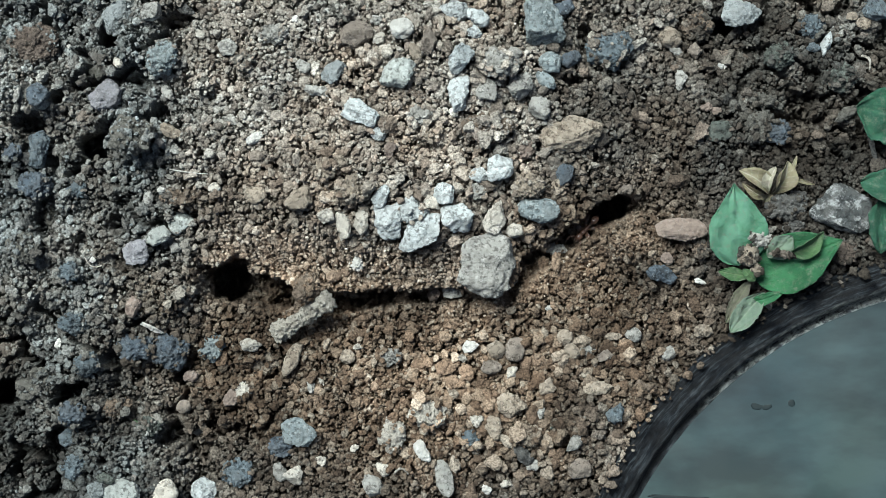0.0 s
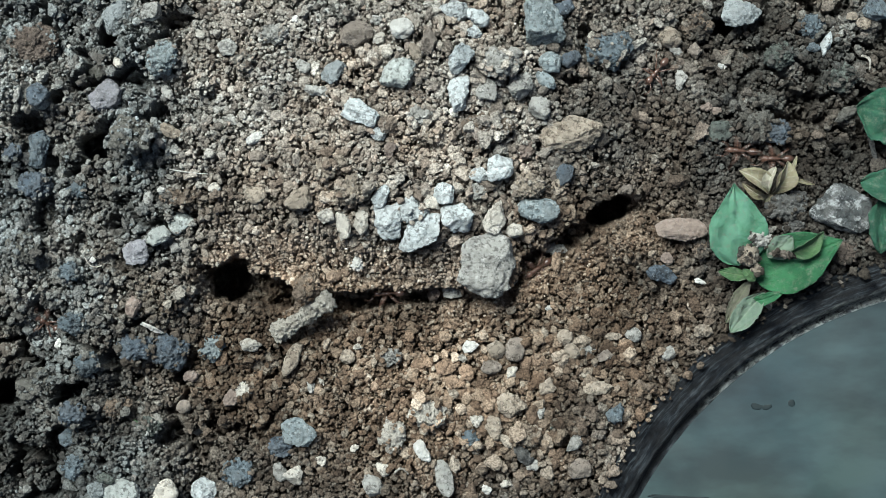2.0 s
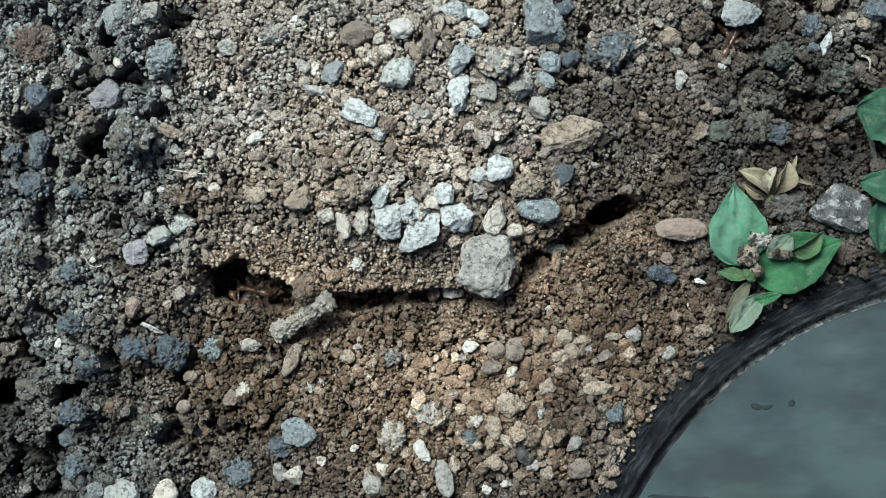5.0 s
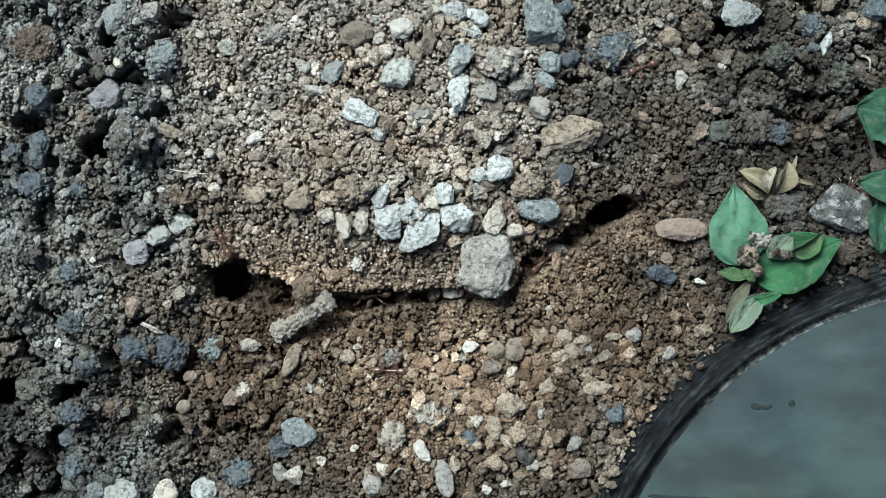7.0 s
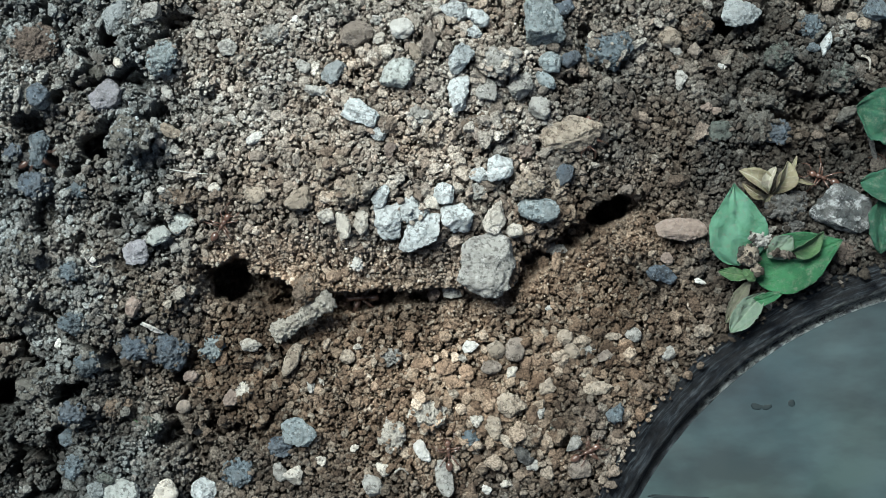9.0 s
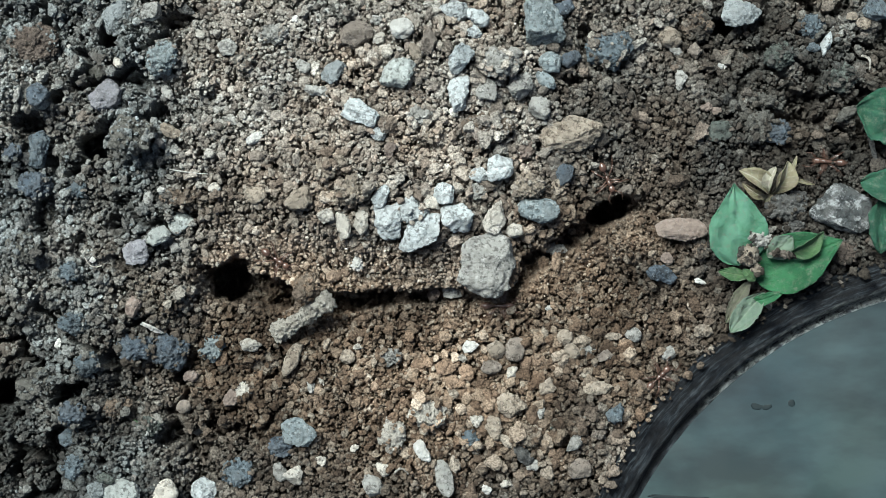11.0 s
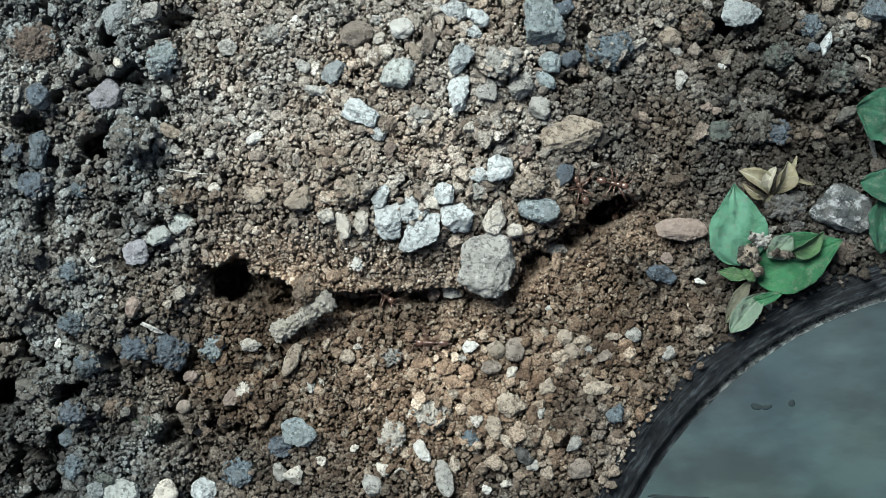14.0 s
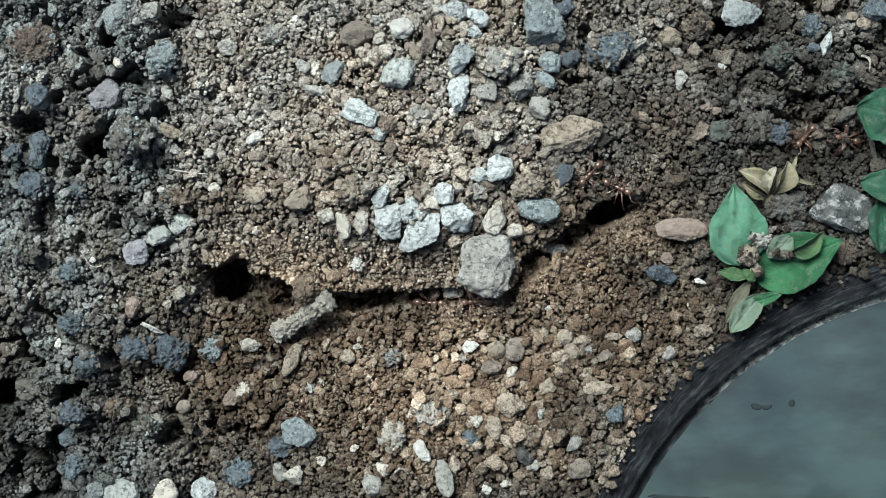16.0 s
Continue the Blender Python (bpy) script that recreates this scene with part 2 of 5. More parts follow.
def pale_at(x, y):
    """How pale the soil is: palest on top of the mound, darker east of it and towards the tub and the weeds."""
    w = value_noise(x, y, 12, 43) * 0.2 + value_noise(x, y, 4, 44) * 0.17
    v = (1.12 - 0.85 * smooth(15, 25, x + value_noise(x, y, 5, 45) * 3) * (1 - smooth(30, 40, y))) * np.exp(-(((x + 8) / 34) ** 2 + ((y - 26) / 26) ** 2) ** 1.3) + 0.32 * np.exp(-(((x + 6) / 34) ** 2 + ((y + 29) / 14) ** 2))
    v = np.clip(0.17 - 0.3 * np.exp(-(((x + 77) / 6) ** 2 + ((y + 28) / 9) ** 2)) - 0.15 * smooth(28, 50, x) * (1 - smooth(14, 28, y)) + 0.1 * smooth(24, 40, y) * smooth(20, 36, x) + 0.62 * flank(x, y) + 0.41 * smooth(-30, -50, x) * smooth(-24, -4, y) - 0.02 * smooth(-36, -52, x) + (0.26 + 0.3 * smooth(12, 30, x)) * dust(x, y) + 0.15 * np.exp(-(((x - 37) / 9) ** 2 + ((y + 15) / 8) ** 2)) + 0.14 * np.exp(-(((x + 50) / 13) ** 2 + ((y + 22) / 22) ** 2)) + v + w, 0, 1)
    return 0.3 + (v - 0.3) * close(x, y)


def flank(x, y):
    """The firm, fine face of the mound above the trench."""
    s = y - np.interp(x, LIP_X, LIP_Y)
    return smooth(-0.5, 0.8, s) * (1 - smooth(6, 10, s)) * smooth(-43, -38, x) * (1 - smooth(4, 9, x))


def cracks(x, y, size, seed, width):
    """1 along a winding net of narrow gaps, 0 between them."""
    return 1 - smooth(0.0, width, np.abs(value_noise(x, y, size, seed) + 0.35 * value_noise(x, y, size * 0.45, seed + 1)))


def surface(x, y):
    """Height of the soil with its crumbs, and each crumb's random number."""
    base = land(x, y)
    fine = np.clip(0.6 * flank(x, y) + dust(x, y), 0, 1)
    rough = 1 - 0.8 * fine
    wx = x + value_noise(x, y, 1.3, 51) * 0.5 + value_noise(x, y, 0.5, 53) * 0.2
    wy = y + value_noise(x, y, 1.3, 52) * 0.5 + value_noise(x, y, 0.5, 54) * 0.2
    d0, e0, p0 = grains(wx, wy, 3.3, 55)
    d1, e1, p1 = grains(wx, wy, 1.35, 61)
    d2, e2, p2 = grains(wx, wy, 0.66, 71)
    # some lumps hold together, the rest fall into small crumbs
    whole = (hash2(np.floor(p1 * 9999), 0 * p1, 7) > 0.76) * (fine < 0.4)
    loose_bits = 1 - whole
    z = base + rough * ((p0 - 0.5) * 0.4 + (p1 - 0.5) * 0.4 + whole * (0.15 + 0.4 * np.clip(1 - (d1 / 0.75) ** 2, 0, 1)))
    z = z + loose_bits * (1 - 0.55 * fine) * ((p2 - 0.5) * 0.4 + 0.2 * np.clip(1 - (d2 / 0.7) ** 2, 0, 1))
    # clefts between lumps and crumbs, open here and closed there
    open0, open1, open2 = (smooth(0.0, 0.4, value_noise(x, y, q, k)) for q, k in ((4.5, 93), (2.2, 94), (1.3, 96)))
    z = z - rough * 2.0 * open0 * (1 - smooth(0.03, 0.14, e0))
    z = z - rough * 2.2 * open1 * (1 - smooth(0.03, 0.18, e1))
    z = z - (1 - 0.6 * fine) * loose_bits * 1.4 * open2 * (1 - smooth(0.04, 0.28, e2))
    # small deep pores, as in a sponge, and wider gaps
    sponge = value_noise(wx, wy, 0.82, 97) + 0.7 * value_noise(x, y, 0.43, 98)
    z = z - (1 - 0.4 * fine) * (1 - 0.7 * whole) * 2.0 * smooth(0.34, 0.58, sponge)
    z = z - rough * (1.2 * cracks(wx, wy, 1.9, 95, 0.11) + 2.0 * smooth(0.5, 0.68, value_noise(wx, wy, 2.7, 92)))
    z = z + value_noise(x, y, 0.36, 81) * 0.2
    near = 1 - smooth(90, 160, np.hypot(x, y))
    return base + (z - 0.35 - base) * near, 0.5 + (np.where(whole > 0, p1, 0.7 * p2 + 0.3 * p1) - 0.5) * near


def axis(half, step, reach):
    """Even steps over the near ground, then ever longer ones to the horizon."""
    near = np.arange(-half, half + step / 2, step)
    far, d = [], step
    while (far[-1] if far else half) < reach:
        d *= 1.35
        far.append((far[-1] if far else half) + d)
    return np.concatenate((-np.array(far[::-1]), near, np.array(far)))


def grid_mesh(name, xs, ys, zs, mat, values):
    h, w = zs.shape
    me = bpy.data.meshes.new(name)
    me.vertices.add(w * h)
    me.vertices.foreach_set("co", (np.stack((xs, ys, zs), -1) * MM).astype(np.float32).ravel())
    i = (np.arange(h - 1)[:, None] * w + np.arange(w - 1)[None]).ravel()
    quads = np.stack((i, i + 1, i + w + 1, i + w), -1).astype(np.int32)
    me.loops.add(quads.size)
    me.polygons.add(len(quads))
    me.polygons.foreach_set("loop_start", np.arange(0, quads.size, 4, dtype=np.int32))
    me.loops.foreach_set("vertex_index", quads.ravel())
    me.update(calc_edges=True)
    me.polygons.foreach_set("use_smooth", np.ones(len(quads), bool))
    for key, v in values.items():
        me.attributes.new(key, "FLOAT", "POINT").data.foreach_set("value", v.astype(np.float32).ravel())
    me.materials.append(mat)
    return new(name, me)


GX, GY = axis(80.0, 0.18, 40000), axis(45.4, 0.18, 40000)
gx, gy = np.meshgrid(GX, GY)
gz, gp = surface(gx, gy)
# the burrows lean outwards under their lips
lean = 1 + np.clip(-gz - 3, 0, 30) / 295 * (np.hypot(gx - POT_X, gy - POT_Y) > POT_R + 2)
ground = grid_mesh("ground", gx * lean, gy * lean, gz, SOIL, {"grain": gp, "ochre": ochre_at(gx, gy), "slate": slate_at(gx, gy), "paleness": pale_at(gx, gy)})
tagged(ground, "crumbly grey-brown garden soil with an ant trench and two nest holes", "soil", kind="structure")


def icosphere(level):
    bm = bmesh.new()
    bmesh.ops.create_icosphere(bm, subdivisions=level, radius=1.0)
    v = np.array([q.co[:] for q in bm.verts])
    f = np.array([[q.index for q in p.verts] for p in bm.faces], np.int32)
    bm.free()
    return v, f


BALL1, BALL2, BALL3, BALL4 = icosphere(1), icosphere(2), icosphere(3), icosphere(4)


def turns(rng, count):
    """Random rotation matrices."""
    q = rng.normal(size=(count, 4))
    q /= np.linalg.norm(q, axis=1)[:, None]
    a, b, c, d = q.T
    return np.stack((1 - 2 * (c * c + d * d), 2 * (b * c - a * d), 2 * (b * d + a * c), 2 * (b * c + a * d), 1 - 2 * (b * b + d * d),
                     2 * (c * d - a * b), 2 * (b * d - a * c), 2 * (c * d + a * b), 1 - 2 * (b * b + c * c)), -1).reshape(-1, 3, 3)


LAID, CLODS = [], []


def rest_on(x, y):
    """Height of the soil, of a clod on it or, over the tub's edge, of its rim."""
    d = np.hypot(x - POT_X, y - POT_Y)
    z = np.where(d < POT_R + 0.3, np.clip((POT_R + 0.3 - d) * 1.0, 0, 1.9), land(x, y))
    for px, py, a, b, turn, middle, half in CLODS:
        c, q = math.cos(turn), math.sin(turn)
        u, v = ((x - px) * c + (y - py) * q) / a, (-(x - px) * q + (y - py) * c) / b
        z = np.maximum(z, np.where(u * u + v * v < 1, middle + half * np.sqrt(np.clip(1 - u * u - v * v, 0, 1)) - 0.35, -99))
    return z


def crumb_field(name, rng, x, y, r, ball, label, sink=0.15, chipped=False, pale_extra=0.0):
    """Loose crumbs lying on the soil, all in one mesh."""
    v, f = ball
    count = len(x)
    rough = 1 + rng.uniform(-0.3, 0.3, (count, len(v)))
    if chipped:
        face = rng.normal(size=(count, 7, 3))
        face /= np.linalg.norm(face, axis=2)[..., None]
        dots = np.maximum(np.einsum("vj,nkj->nvk", v, face), 0.05)
        rough = np.minimum((rng.uniform(0.45, 1.0, (count, 1, 7)) / dots).min(2), 1.2) * rng.uniform(0.86, 1.14, (count, len(v)))
    pts = v[None] * rough[..., None] * rng.uniform(0.6, 1.3, (count, 1, 3))
    pts = np.einsum("nij,nvj->nvi", turns(rng, count), pts) * r[:, None, None]
    pts[..., 2] *= 0.85
    pts += np.stack((x, y, rest_on(x, y) + 0.25 + rng.uniform(-0.45, 0.4, count) + r * (0.5 - sink)), -1)[:, None]
    me = bpy.data.meshes.new(name)
    me.vertices.add(count * len(v))
    me.vertices.foreach_set("co", (pts * MM).astype(np.float32).ravel())
    tris = (f[None] + (np.arange(count) * len(v))[:, None, None]).astype(np.int32).reshape(-1, 3)
    me.loops.add(tris.size)
    me.polygons.add(len(tris))
    me.polygons.foreach_set("loop_start", np.arange(0, tris.size, 3, dtype=np.int32))
    me.loops.foreach_set("vertex_index", tris.ravel())
    me.update(calc_edges=True)
    me.polygons.foreach_set("use_smooth", np.zeros(len(tris), bool))
    for key, fn in (("ochre", ochre_at), ("slate", slate_at), ("paleness", pale_at)):
        me.attributes.new(key, "FLOAT", "POINT").data.foreach_set("value", np.repeat(np.clip(fn(x, y) + (pale_extra * rng.uniform(0, 1, count) if key == "paleness" else 0), 0, 1), len(v)).astype(np.float32))
    me.materials.append(CRUMB)
    return tagged(new(name, me), label, "soil", kind="stuff")


# ---------------------------------------------------------------- stones


def pebble(x, y, length, width, turn, tone, label, name="pebble", shape="angular", lift=0.36, high=0.75, up=0.0, seed=[100]):
    """A stone that lies at x, y (mm), partly sunk in the soil. shape: angular, round or clod."""
    seed[0] += 1
    r = np.random.default_rng(seed[0])
    v, f = BALL6 if max(length, width) > 9.2 else BALL5 if max(length, width) > (4.2 if shape == "clod" else 5.4) else BALL4
    if shape == "clod":
        q = v.copy()
    else:
        k = 13 if shape == "angular" else 20
        n = r.normal(size=(k, 3))
        n /= np.linalg.norm(n, axis=1)[:, None]
        cut = r.uniform(0.6, 0.95, k) if shape == "angular" else r.uniform(0.78, 1.0, k)
        dots = v @ n.T
        reach = np.where(dots > 0.05, cut / np.maximum(dots, 0.05), 9).min(1)
        q = v * np.minimum(reach, 1.12 if shape == "angular" else 1.02)[:, None]
    half = np.array((length, width, min(length, width) * high)) / 2
    q = q / np.abs(q).max(0) * half
    amount, fine = {"angular": (0.08, 0.045), "round": (0.07, 0.025), "clod": (0.18, 0.08)}[shape]
    size, off = min(length, width), r.uniform(0, 90)
    coarse_n, fine_n = 2.4 / size, 7 / size
    grit = {"angular": 0.17, "round": 0.08, "clod": 0.4}[shape]
    cell = 1.2 if shape == "clod" else 1.4
    bumps = []
    for p in q:
        w = Vector(p)
        h = (noise.noise(w * coarse_n + Vector((off,) * 3)) * amount + noise.noise(w * fine_n + Vector((off,) * 3)) * fine) * size
        bent = w + noise.noise_vector(w * 1.3 + Vector((off,) * 3)) * 0.35
        near, there = noise.voronoi(bent * cell + Vector((off,) * 3))
        h += 0.1 * noise.noise(w * 4 + Vector((off,) * 3)) + 0.35 * grit * noise.cell(there[0] * 37.7)
        shut = noise.noise(w * 0.8 + Vector((off + 5,) * 3)) < -0.12 and shape != "clod"
        h -= 0 if shut else grit * max(0.0, 1 - (near[1] - near[0]) / 0.3)
        if shape == "clod":
            h -= 0.3 * max(0.0, 1 - abs(noise.noise(w * 0.9 + Vector((off + 9,) * 3))) / 0.1)
        bumps.append(h)
    q = q + v * np.array(bumps)[:, None]
    tilt = Euler((r.uniform(-0.15, 0.15), r.uniform(-0.15, 0.15), radians(turn))).to_matrix()
    q = q @ np.array(tilt).T
    me = bpy.data.meshes.new(name)
    me.from_pydata((q * MM).tolist(), [], f.tolist())
    me.polygons.foreach_set("use_smooth", [True] * len(f))
    me.materials.append(STONE[tone])
    ob = new(name, me)
    ob.location = (x * MM, y * MM, (float(land(x, y)) + 0.55 + up + half[2] * (lift if shape == "clod" else lift + 0.16)) * MM)
    crusted = shape == "clod" and tone in ("soil", "earth", "moss", "tan")
    LAID.append((x, y, (length + width) / 4 * 0.72, (0.4 if tone == "tan" else 0.85) if crusted else 0.03))
    if shape == "clod":
        CLODS.append((x, y, length / 2, width / 2, radians(turn), ob.location.z / MM, half[2]))
    return tagged(ob, label, "clod" if shape == "clod" else "stone", "stones on the soil")


BALL5, BALL6 = icosphere(5), icosphere(6)


pebble(-71.3, 35.6, 9.4, 7.2, 5, "rust", "large rusty brown clod among dark soil crumbs", "clod", "clod")
pebble(-56.9, 41.4, 8.8, 5.6, 80, "blue", "large pale blue-grey stone among dark soil crumbs")
pebble(-50.2, 40.8, 4.4, 3.8, 0, "grey", "pale grey stone among dark soil crumbs")
pebble(-48.5, 33.0, 6.2, 5.3, 20, "teal", "blue-grey rough soil clod among dark soil crumbs", "clod", "clod")
pebble(-58.8, 26.7, 6.3, 5.5, 0, "lilac", "lilac-grey smooth stone among dark soil crumbs")
pebble(-69.8, 26.9, 5.1, 4.2, 70, "dark_blue", "dark slate-blue lump among dark soil crumbs")
pebble(-70.5, 17.6, 7.3, 4.5, 70, "dull_blue", "large dark blue-grey stone among dark soil crumbs")
pebble(-47.5, 20.5, 4.5, 2.3, -25, "tan", "rounded tan sandy stone among dark soil crumbs", "pebble", "round")
pebble(-67.7, 13.4, 3.3, 2.8, 0, "white", "small white stone among dark soil crumbs")
pebble(-73.5, 26.6, 3.8, 1.4, 82, "grey", "pale grey stone among dark soil crumbs")
pebble(-62.7, 22.8, 3.0, 2.8, 0, "brown", "brown earthy soil clod among dark soil crumbs", "clod", "clod")
pebble(-45.0, 41.8, 3.4, 1.9, -30, "dark", "dark grey stone among dark soil crumbs")
pebble(-42.1, 37.4, 2.3, 2.0, 0, "cream", "cream-coloured stone among dark soil crumbs")
pebble(-65.2, 35.3, 1.1, 1.1, 0, "white", "small white stone among dark soil crumbs")
pebble(-74.9, 16.8, 3.6, 2.8, 30, "dark_blue", "dark slate-blue soil clod among dark soil crumbs", "clod", "clod")
pebble(-48.1, 27.6, 4.3, 2.2, -62, "grey", "pale grey stone among dark soil crumbs")
pebble(-65.5, 16.9, 4.3, 3.4, 0, "soil", "grey-brown crumbly clod among dark soil crumbs", "clod", "clod")
pebble(-56.2, 32.3, 2.1, 2.3, 0, "cream", "cream-coloured stone among dark soil crumbs")
pebble(-53.4, 19.5, 7.4, 6.7, 0, "soil", "large grey-brown crumbly clod among dark soil crumbs", "clod", "clod")
pebble(-60.3, 31.0, 3.1, 2.9, 0, "soil", "grey-brown crumbly clod among dark soil crumbs", "clod", "clod")
pebble(-37.6, 34.8, 3.8, 3.4, 0, "grey", "pale grey stone on the brown soil")
pebble(-7.1, 37.7, 4.2, 3.6, 0, "white", "rounded small white stone on the soil mound", "pebble", "round")
pebble(-29.4, 37.1, 5.7, 3.2, 8, "grey", "pale grey soil clod on the soil mound", "clod", "clod")
pebble(-14.9, 36.9, 6.1, 4.6, 0, "brown", "rounded brown earthy stone on the soil mound", "pebble", "round")
pebble(-2.3, 35.3, 5.4, 3.1, 75, "brown", "brown earthy stone on the soil mound")
pebble(-4.7, 33.4, 3.7, 2.1, -60, "tan", "rounded tan sandy stone on the soil mound", "pebble", "round")
pebble(-7.9, 30.0, 7.3, 5.8, 25, "green", "large grey-green stone on the soil mound")
pebble(-13.6, 23.1, 7.3, 4.2, -22, "pale_blue", "large pale blue-grey stone on the soil mound")
pebble(-11.0, 19.8, 3.1, 2.9, 0, "pale_blue", "pale blue-grey stone on the soil mound")
pebble(-18.6, 30.1, 5.0, 3.8, 42, "blue", "blue-grey rough stone on the soil mound")
pebble(-23.7, 31.2, 3.4, 2.7, -40, "grey", "pale grey stone on the soil mound")
pebble(-21.7, 27.2, 4.8, 2.3, -20, "grey", "pale grey stone on the soil mound")
pebble(-32.5, 19.1, 3.7, 1.9, 25, "white", "rounded small white stone on the soil mound", "pebble", "round")
pebble(-25.4, 39.5, 1.4, 1.4, 0, "white", "small white stone on the soil mound")
pebble(-17.5, 14.9, 2.6, 2.6, 0, "tan", "rounded tan sandy stone on the soil mound", "pebble", "round")
pebble(-9.1, 17.0, 3.3, 2.5, 75, "pink", "pinkish-brown stone on the soil mound")
pebble(-4.1, 22.8, 4.4, 3.6, 0, "grey", "pale grey soil clod on the soil mound", "clod", "clod")
pebble(-2.3, 19.5, 3.6, 3.1, 0, "tan", "tan sandy soil clod on the soil mound", "clod", "clod")
pebble(-11.5, 39.4, 2.3, 2.0, 0, "grey", "pale grey stone on the soil mound")
pebble(-11.0, 36.1, 2.8, 2.2, 20, "cream", "cream-coloured stone on the soil mound")
pebble(-17.9, 40.4, 5.2, 3.6, 0, "soil", "grey-brown crumbly clod on the soil mound", "clod", "clod")
pebble(-34.5, 32.3, 3.8, 3.4, 0, "soil", "grey-brown crumbly clod on the soil mound", "clod", "clod")
pebble(-41.5, 28.5, 4.2, 3.6, 0, "soil", "grey-brown crumbly clod among dark soil crumbs", "clod", "clod")
pebble(2.3, 40.9, 6.1, 4.0, 0, "pale_blue", "pale blue-grey stone on the soil mound")
pebble(6.0, 39.9, 4.4, 3.8, 0, "pale_blue", "pale blue-grey stone on the soil mound")
pebble(16.9, 39.2, 10.3, 8.2, -38, "teal", "large dark blue-grey stone on the soil mound")
pebble(5.2, 37.3, 3.1, 2.7, 0, "pale_blue", "pale blue-grey stone on the soil mound")
pebble(3.0, 32.6, 6.0, 4.8, 80, "blue", "blue-grey rough stone on the soil mound")
pebble(9.5, 31.7, 6.3, 5.4, 0, "grey", "pale grey soil clod on the soil mound", "clod", "clod")
pebble(12.4, 33.8, 2.4, 2.3, 0, "grey", "rounded pale grey stone on the soil mound", "pebble", "round")
pebble(18.7, 32.2, 4.6, 4.2, 30, "teal", "blue-grey rough stone on the soil mound")
pebble(22.2, 33.0, 3.8, 3.4, 70, "dark_blue", "dark slate-blue lump on the brown soil")
pebble(17.8, 29.2, 4.9, 2.7, -52, "teal", "blue-grey rough stone on the soil mound")
pebble(2.7, 26.9, 7.1, 4.0, 80, "pale_blue", "large pale blue-grey stone on the soil mound")
pebble(7.6, 27.0, 4.6, 3.8, 60, "grey", "pale grey stone on the soil mound")
pebble(13.0, 28.1, 5.7, 4.8, 30, "grey", "pale grey stone on the soil mound")
pebble(16.8, 24.3, 4.4, 4.2, 0, "grey", "pale grey stone on the soil mound")
pebble(7.6, 20.9, 8.8, 5.0, 0, "earth", "large brown crumbly clod on the soil mound", "clod", "clod")
pebble(22.6, 20.4, 11.6, 7.2, 20, "tan", "large flat tan stone crusted with soil on the mound", high=0.6)
pebble(9.5, 14.4, 5.9, 5.5, 60, "pale_blue", "pale blue-grey stone on the soil mound")
pebble(28.9, 34.8, 7.9, 6.6, 0, "dull_blue", "large dull blue-grey clod crusted with soil", "clod", "clod")
pebble(14.3, 17.2, 3.8, 2.8, 80, "pink", "pinkish-brown soil clod on the soil mound", "clod", "clod")
pebble(21.2, 13.2, 4.7, 3.8, 70, "dark_blue", "dark slate-blue lump beside the ant trench")
pebble(6.4, 12.7, 3.8, 2.9, 0, "pale_blue", "pale blue-grey stone on the soil mound")
pebble(27.1, 38.1, 3.2, 2.4, 20, "cream", "cream-coloured stone on the brown soil")
pebble(33.3, 37.8, 3.9, 3.2, 0, "soil", "grey-brown crumbly clod on the brown soil", "clod", "clod")
pebble(21.2, 41.9, 4.2, 3.2, 0, "dark_blue", "dark slate-blue lump on the brown soil")
pebble(52.2, 41.7, 7.5, 6.2, -20, "blue", "large blue-grey rough stone on the brown soil")
pebble(39.9, 37.1, 4.3, 4.2, 0, "tan", "rounded tan sandy stone on the brown soil", "pebble", "round")
pebble(44.8, 39.3, 5.8, 5.2, 0, "earth", "brown crumbly clod on the brown soil", "clod", "clod")
pebble(41.8, 29.9, 4.2, 2.4, 82, "grey", "pale grey stone on the brown soil")
pebble(41.0, 35.1, 2.6, 1.9, 0, "grey", "pale grey stone on the brown soil")
pebble(65.1, 39.4, 4.9, 4.3, 0, "dull_blue", "dull blue-grey clod on the brown soil", "clod", "clod")
pebble(65.1, 35.5, 3.2, 2.0, 0, "dull_blue", "dull blue-grey clod on the brown soil")
pebble(67.5, 36.0, 4.9, 2.2, 80, "pale_blue", "pale blue-grey stone on the brown soil")
pebble(58.7, 33.9, 5.3, 5.1, 0, "moss", "grey-green mossy clod on the brown soil", "clod", "clod")
pebble(69.9, 30.1, 5.8, 5.2, 0, "moss", "grey-green mossy clod on the brown soil", "clod", "clod")
pebble(76.6, 42.6, 6.1, 4.6, 0, "dull_blue", "dull blue-grey clod on the brown soil")
pebble(72.5, 41.2, 2.2, 1.7, 0, "tan", "rounded tan sandy stone on the brown soil", "pebble", "round")
pebble(74.6, 40.0, 3.0, 2.4, 0, "tan", "rounded tan sandy stone on the brown soil", "pebble", "round")
pebble(55.5, 21.3, 6.7, 5.2, 60, "soil", "large grey-brown crumbly clod on the brown soil", "clod", "clod")
pebble(58.8, 20.4, 4.9, 4.5, 0, "dark_blue", "dark slate-blue soil clod on the brown soil", "clod", "clod")
pebble(48.5, 20.8, 5.1, 3.8, 0, "moss", "grey-green mossy clod on the brown soil")
pebble(46.3, 25.0, 2.4, 1.6, 0, "pink", "pinkish-brown stone on the brown soil")
pebble(48.1, 24.2, 2.1, 1.5, 0, "pink", "pinkish-brown stone on the brown soil")
pebble(49.1, 32.3, 1.9, 1.1, -20, "white", "small white stone on the brown soil")
pebble(74.4, 32.8, 3.0, 2.6, 0, "soil", "grey-brown crumbly clod on the brown soil", "clod", "clod")
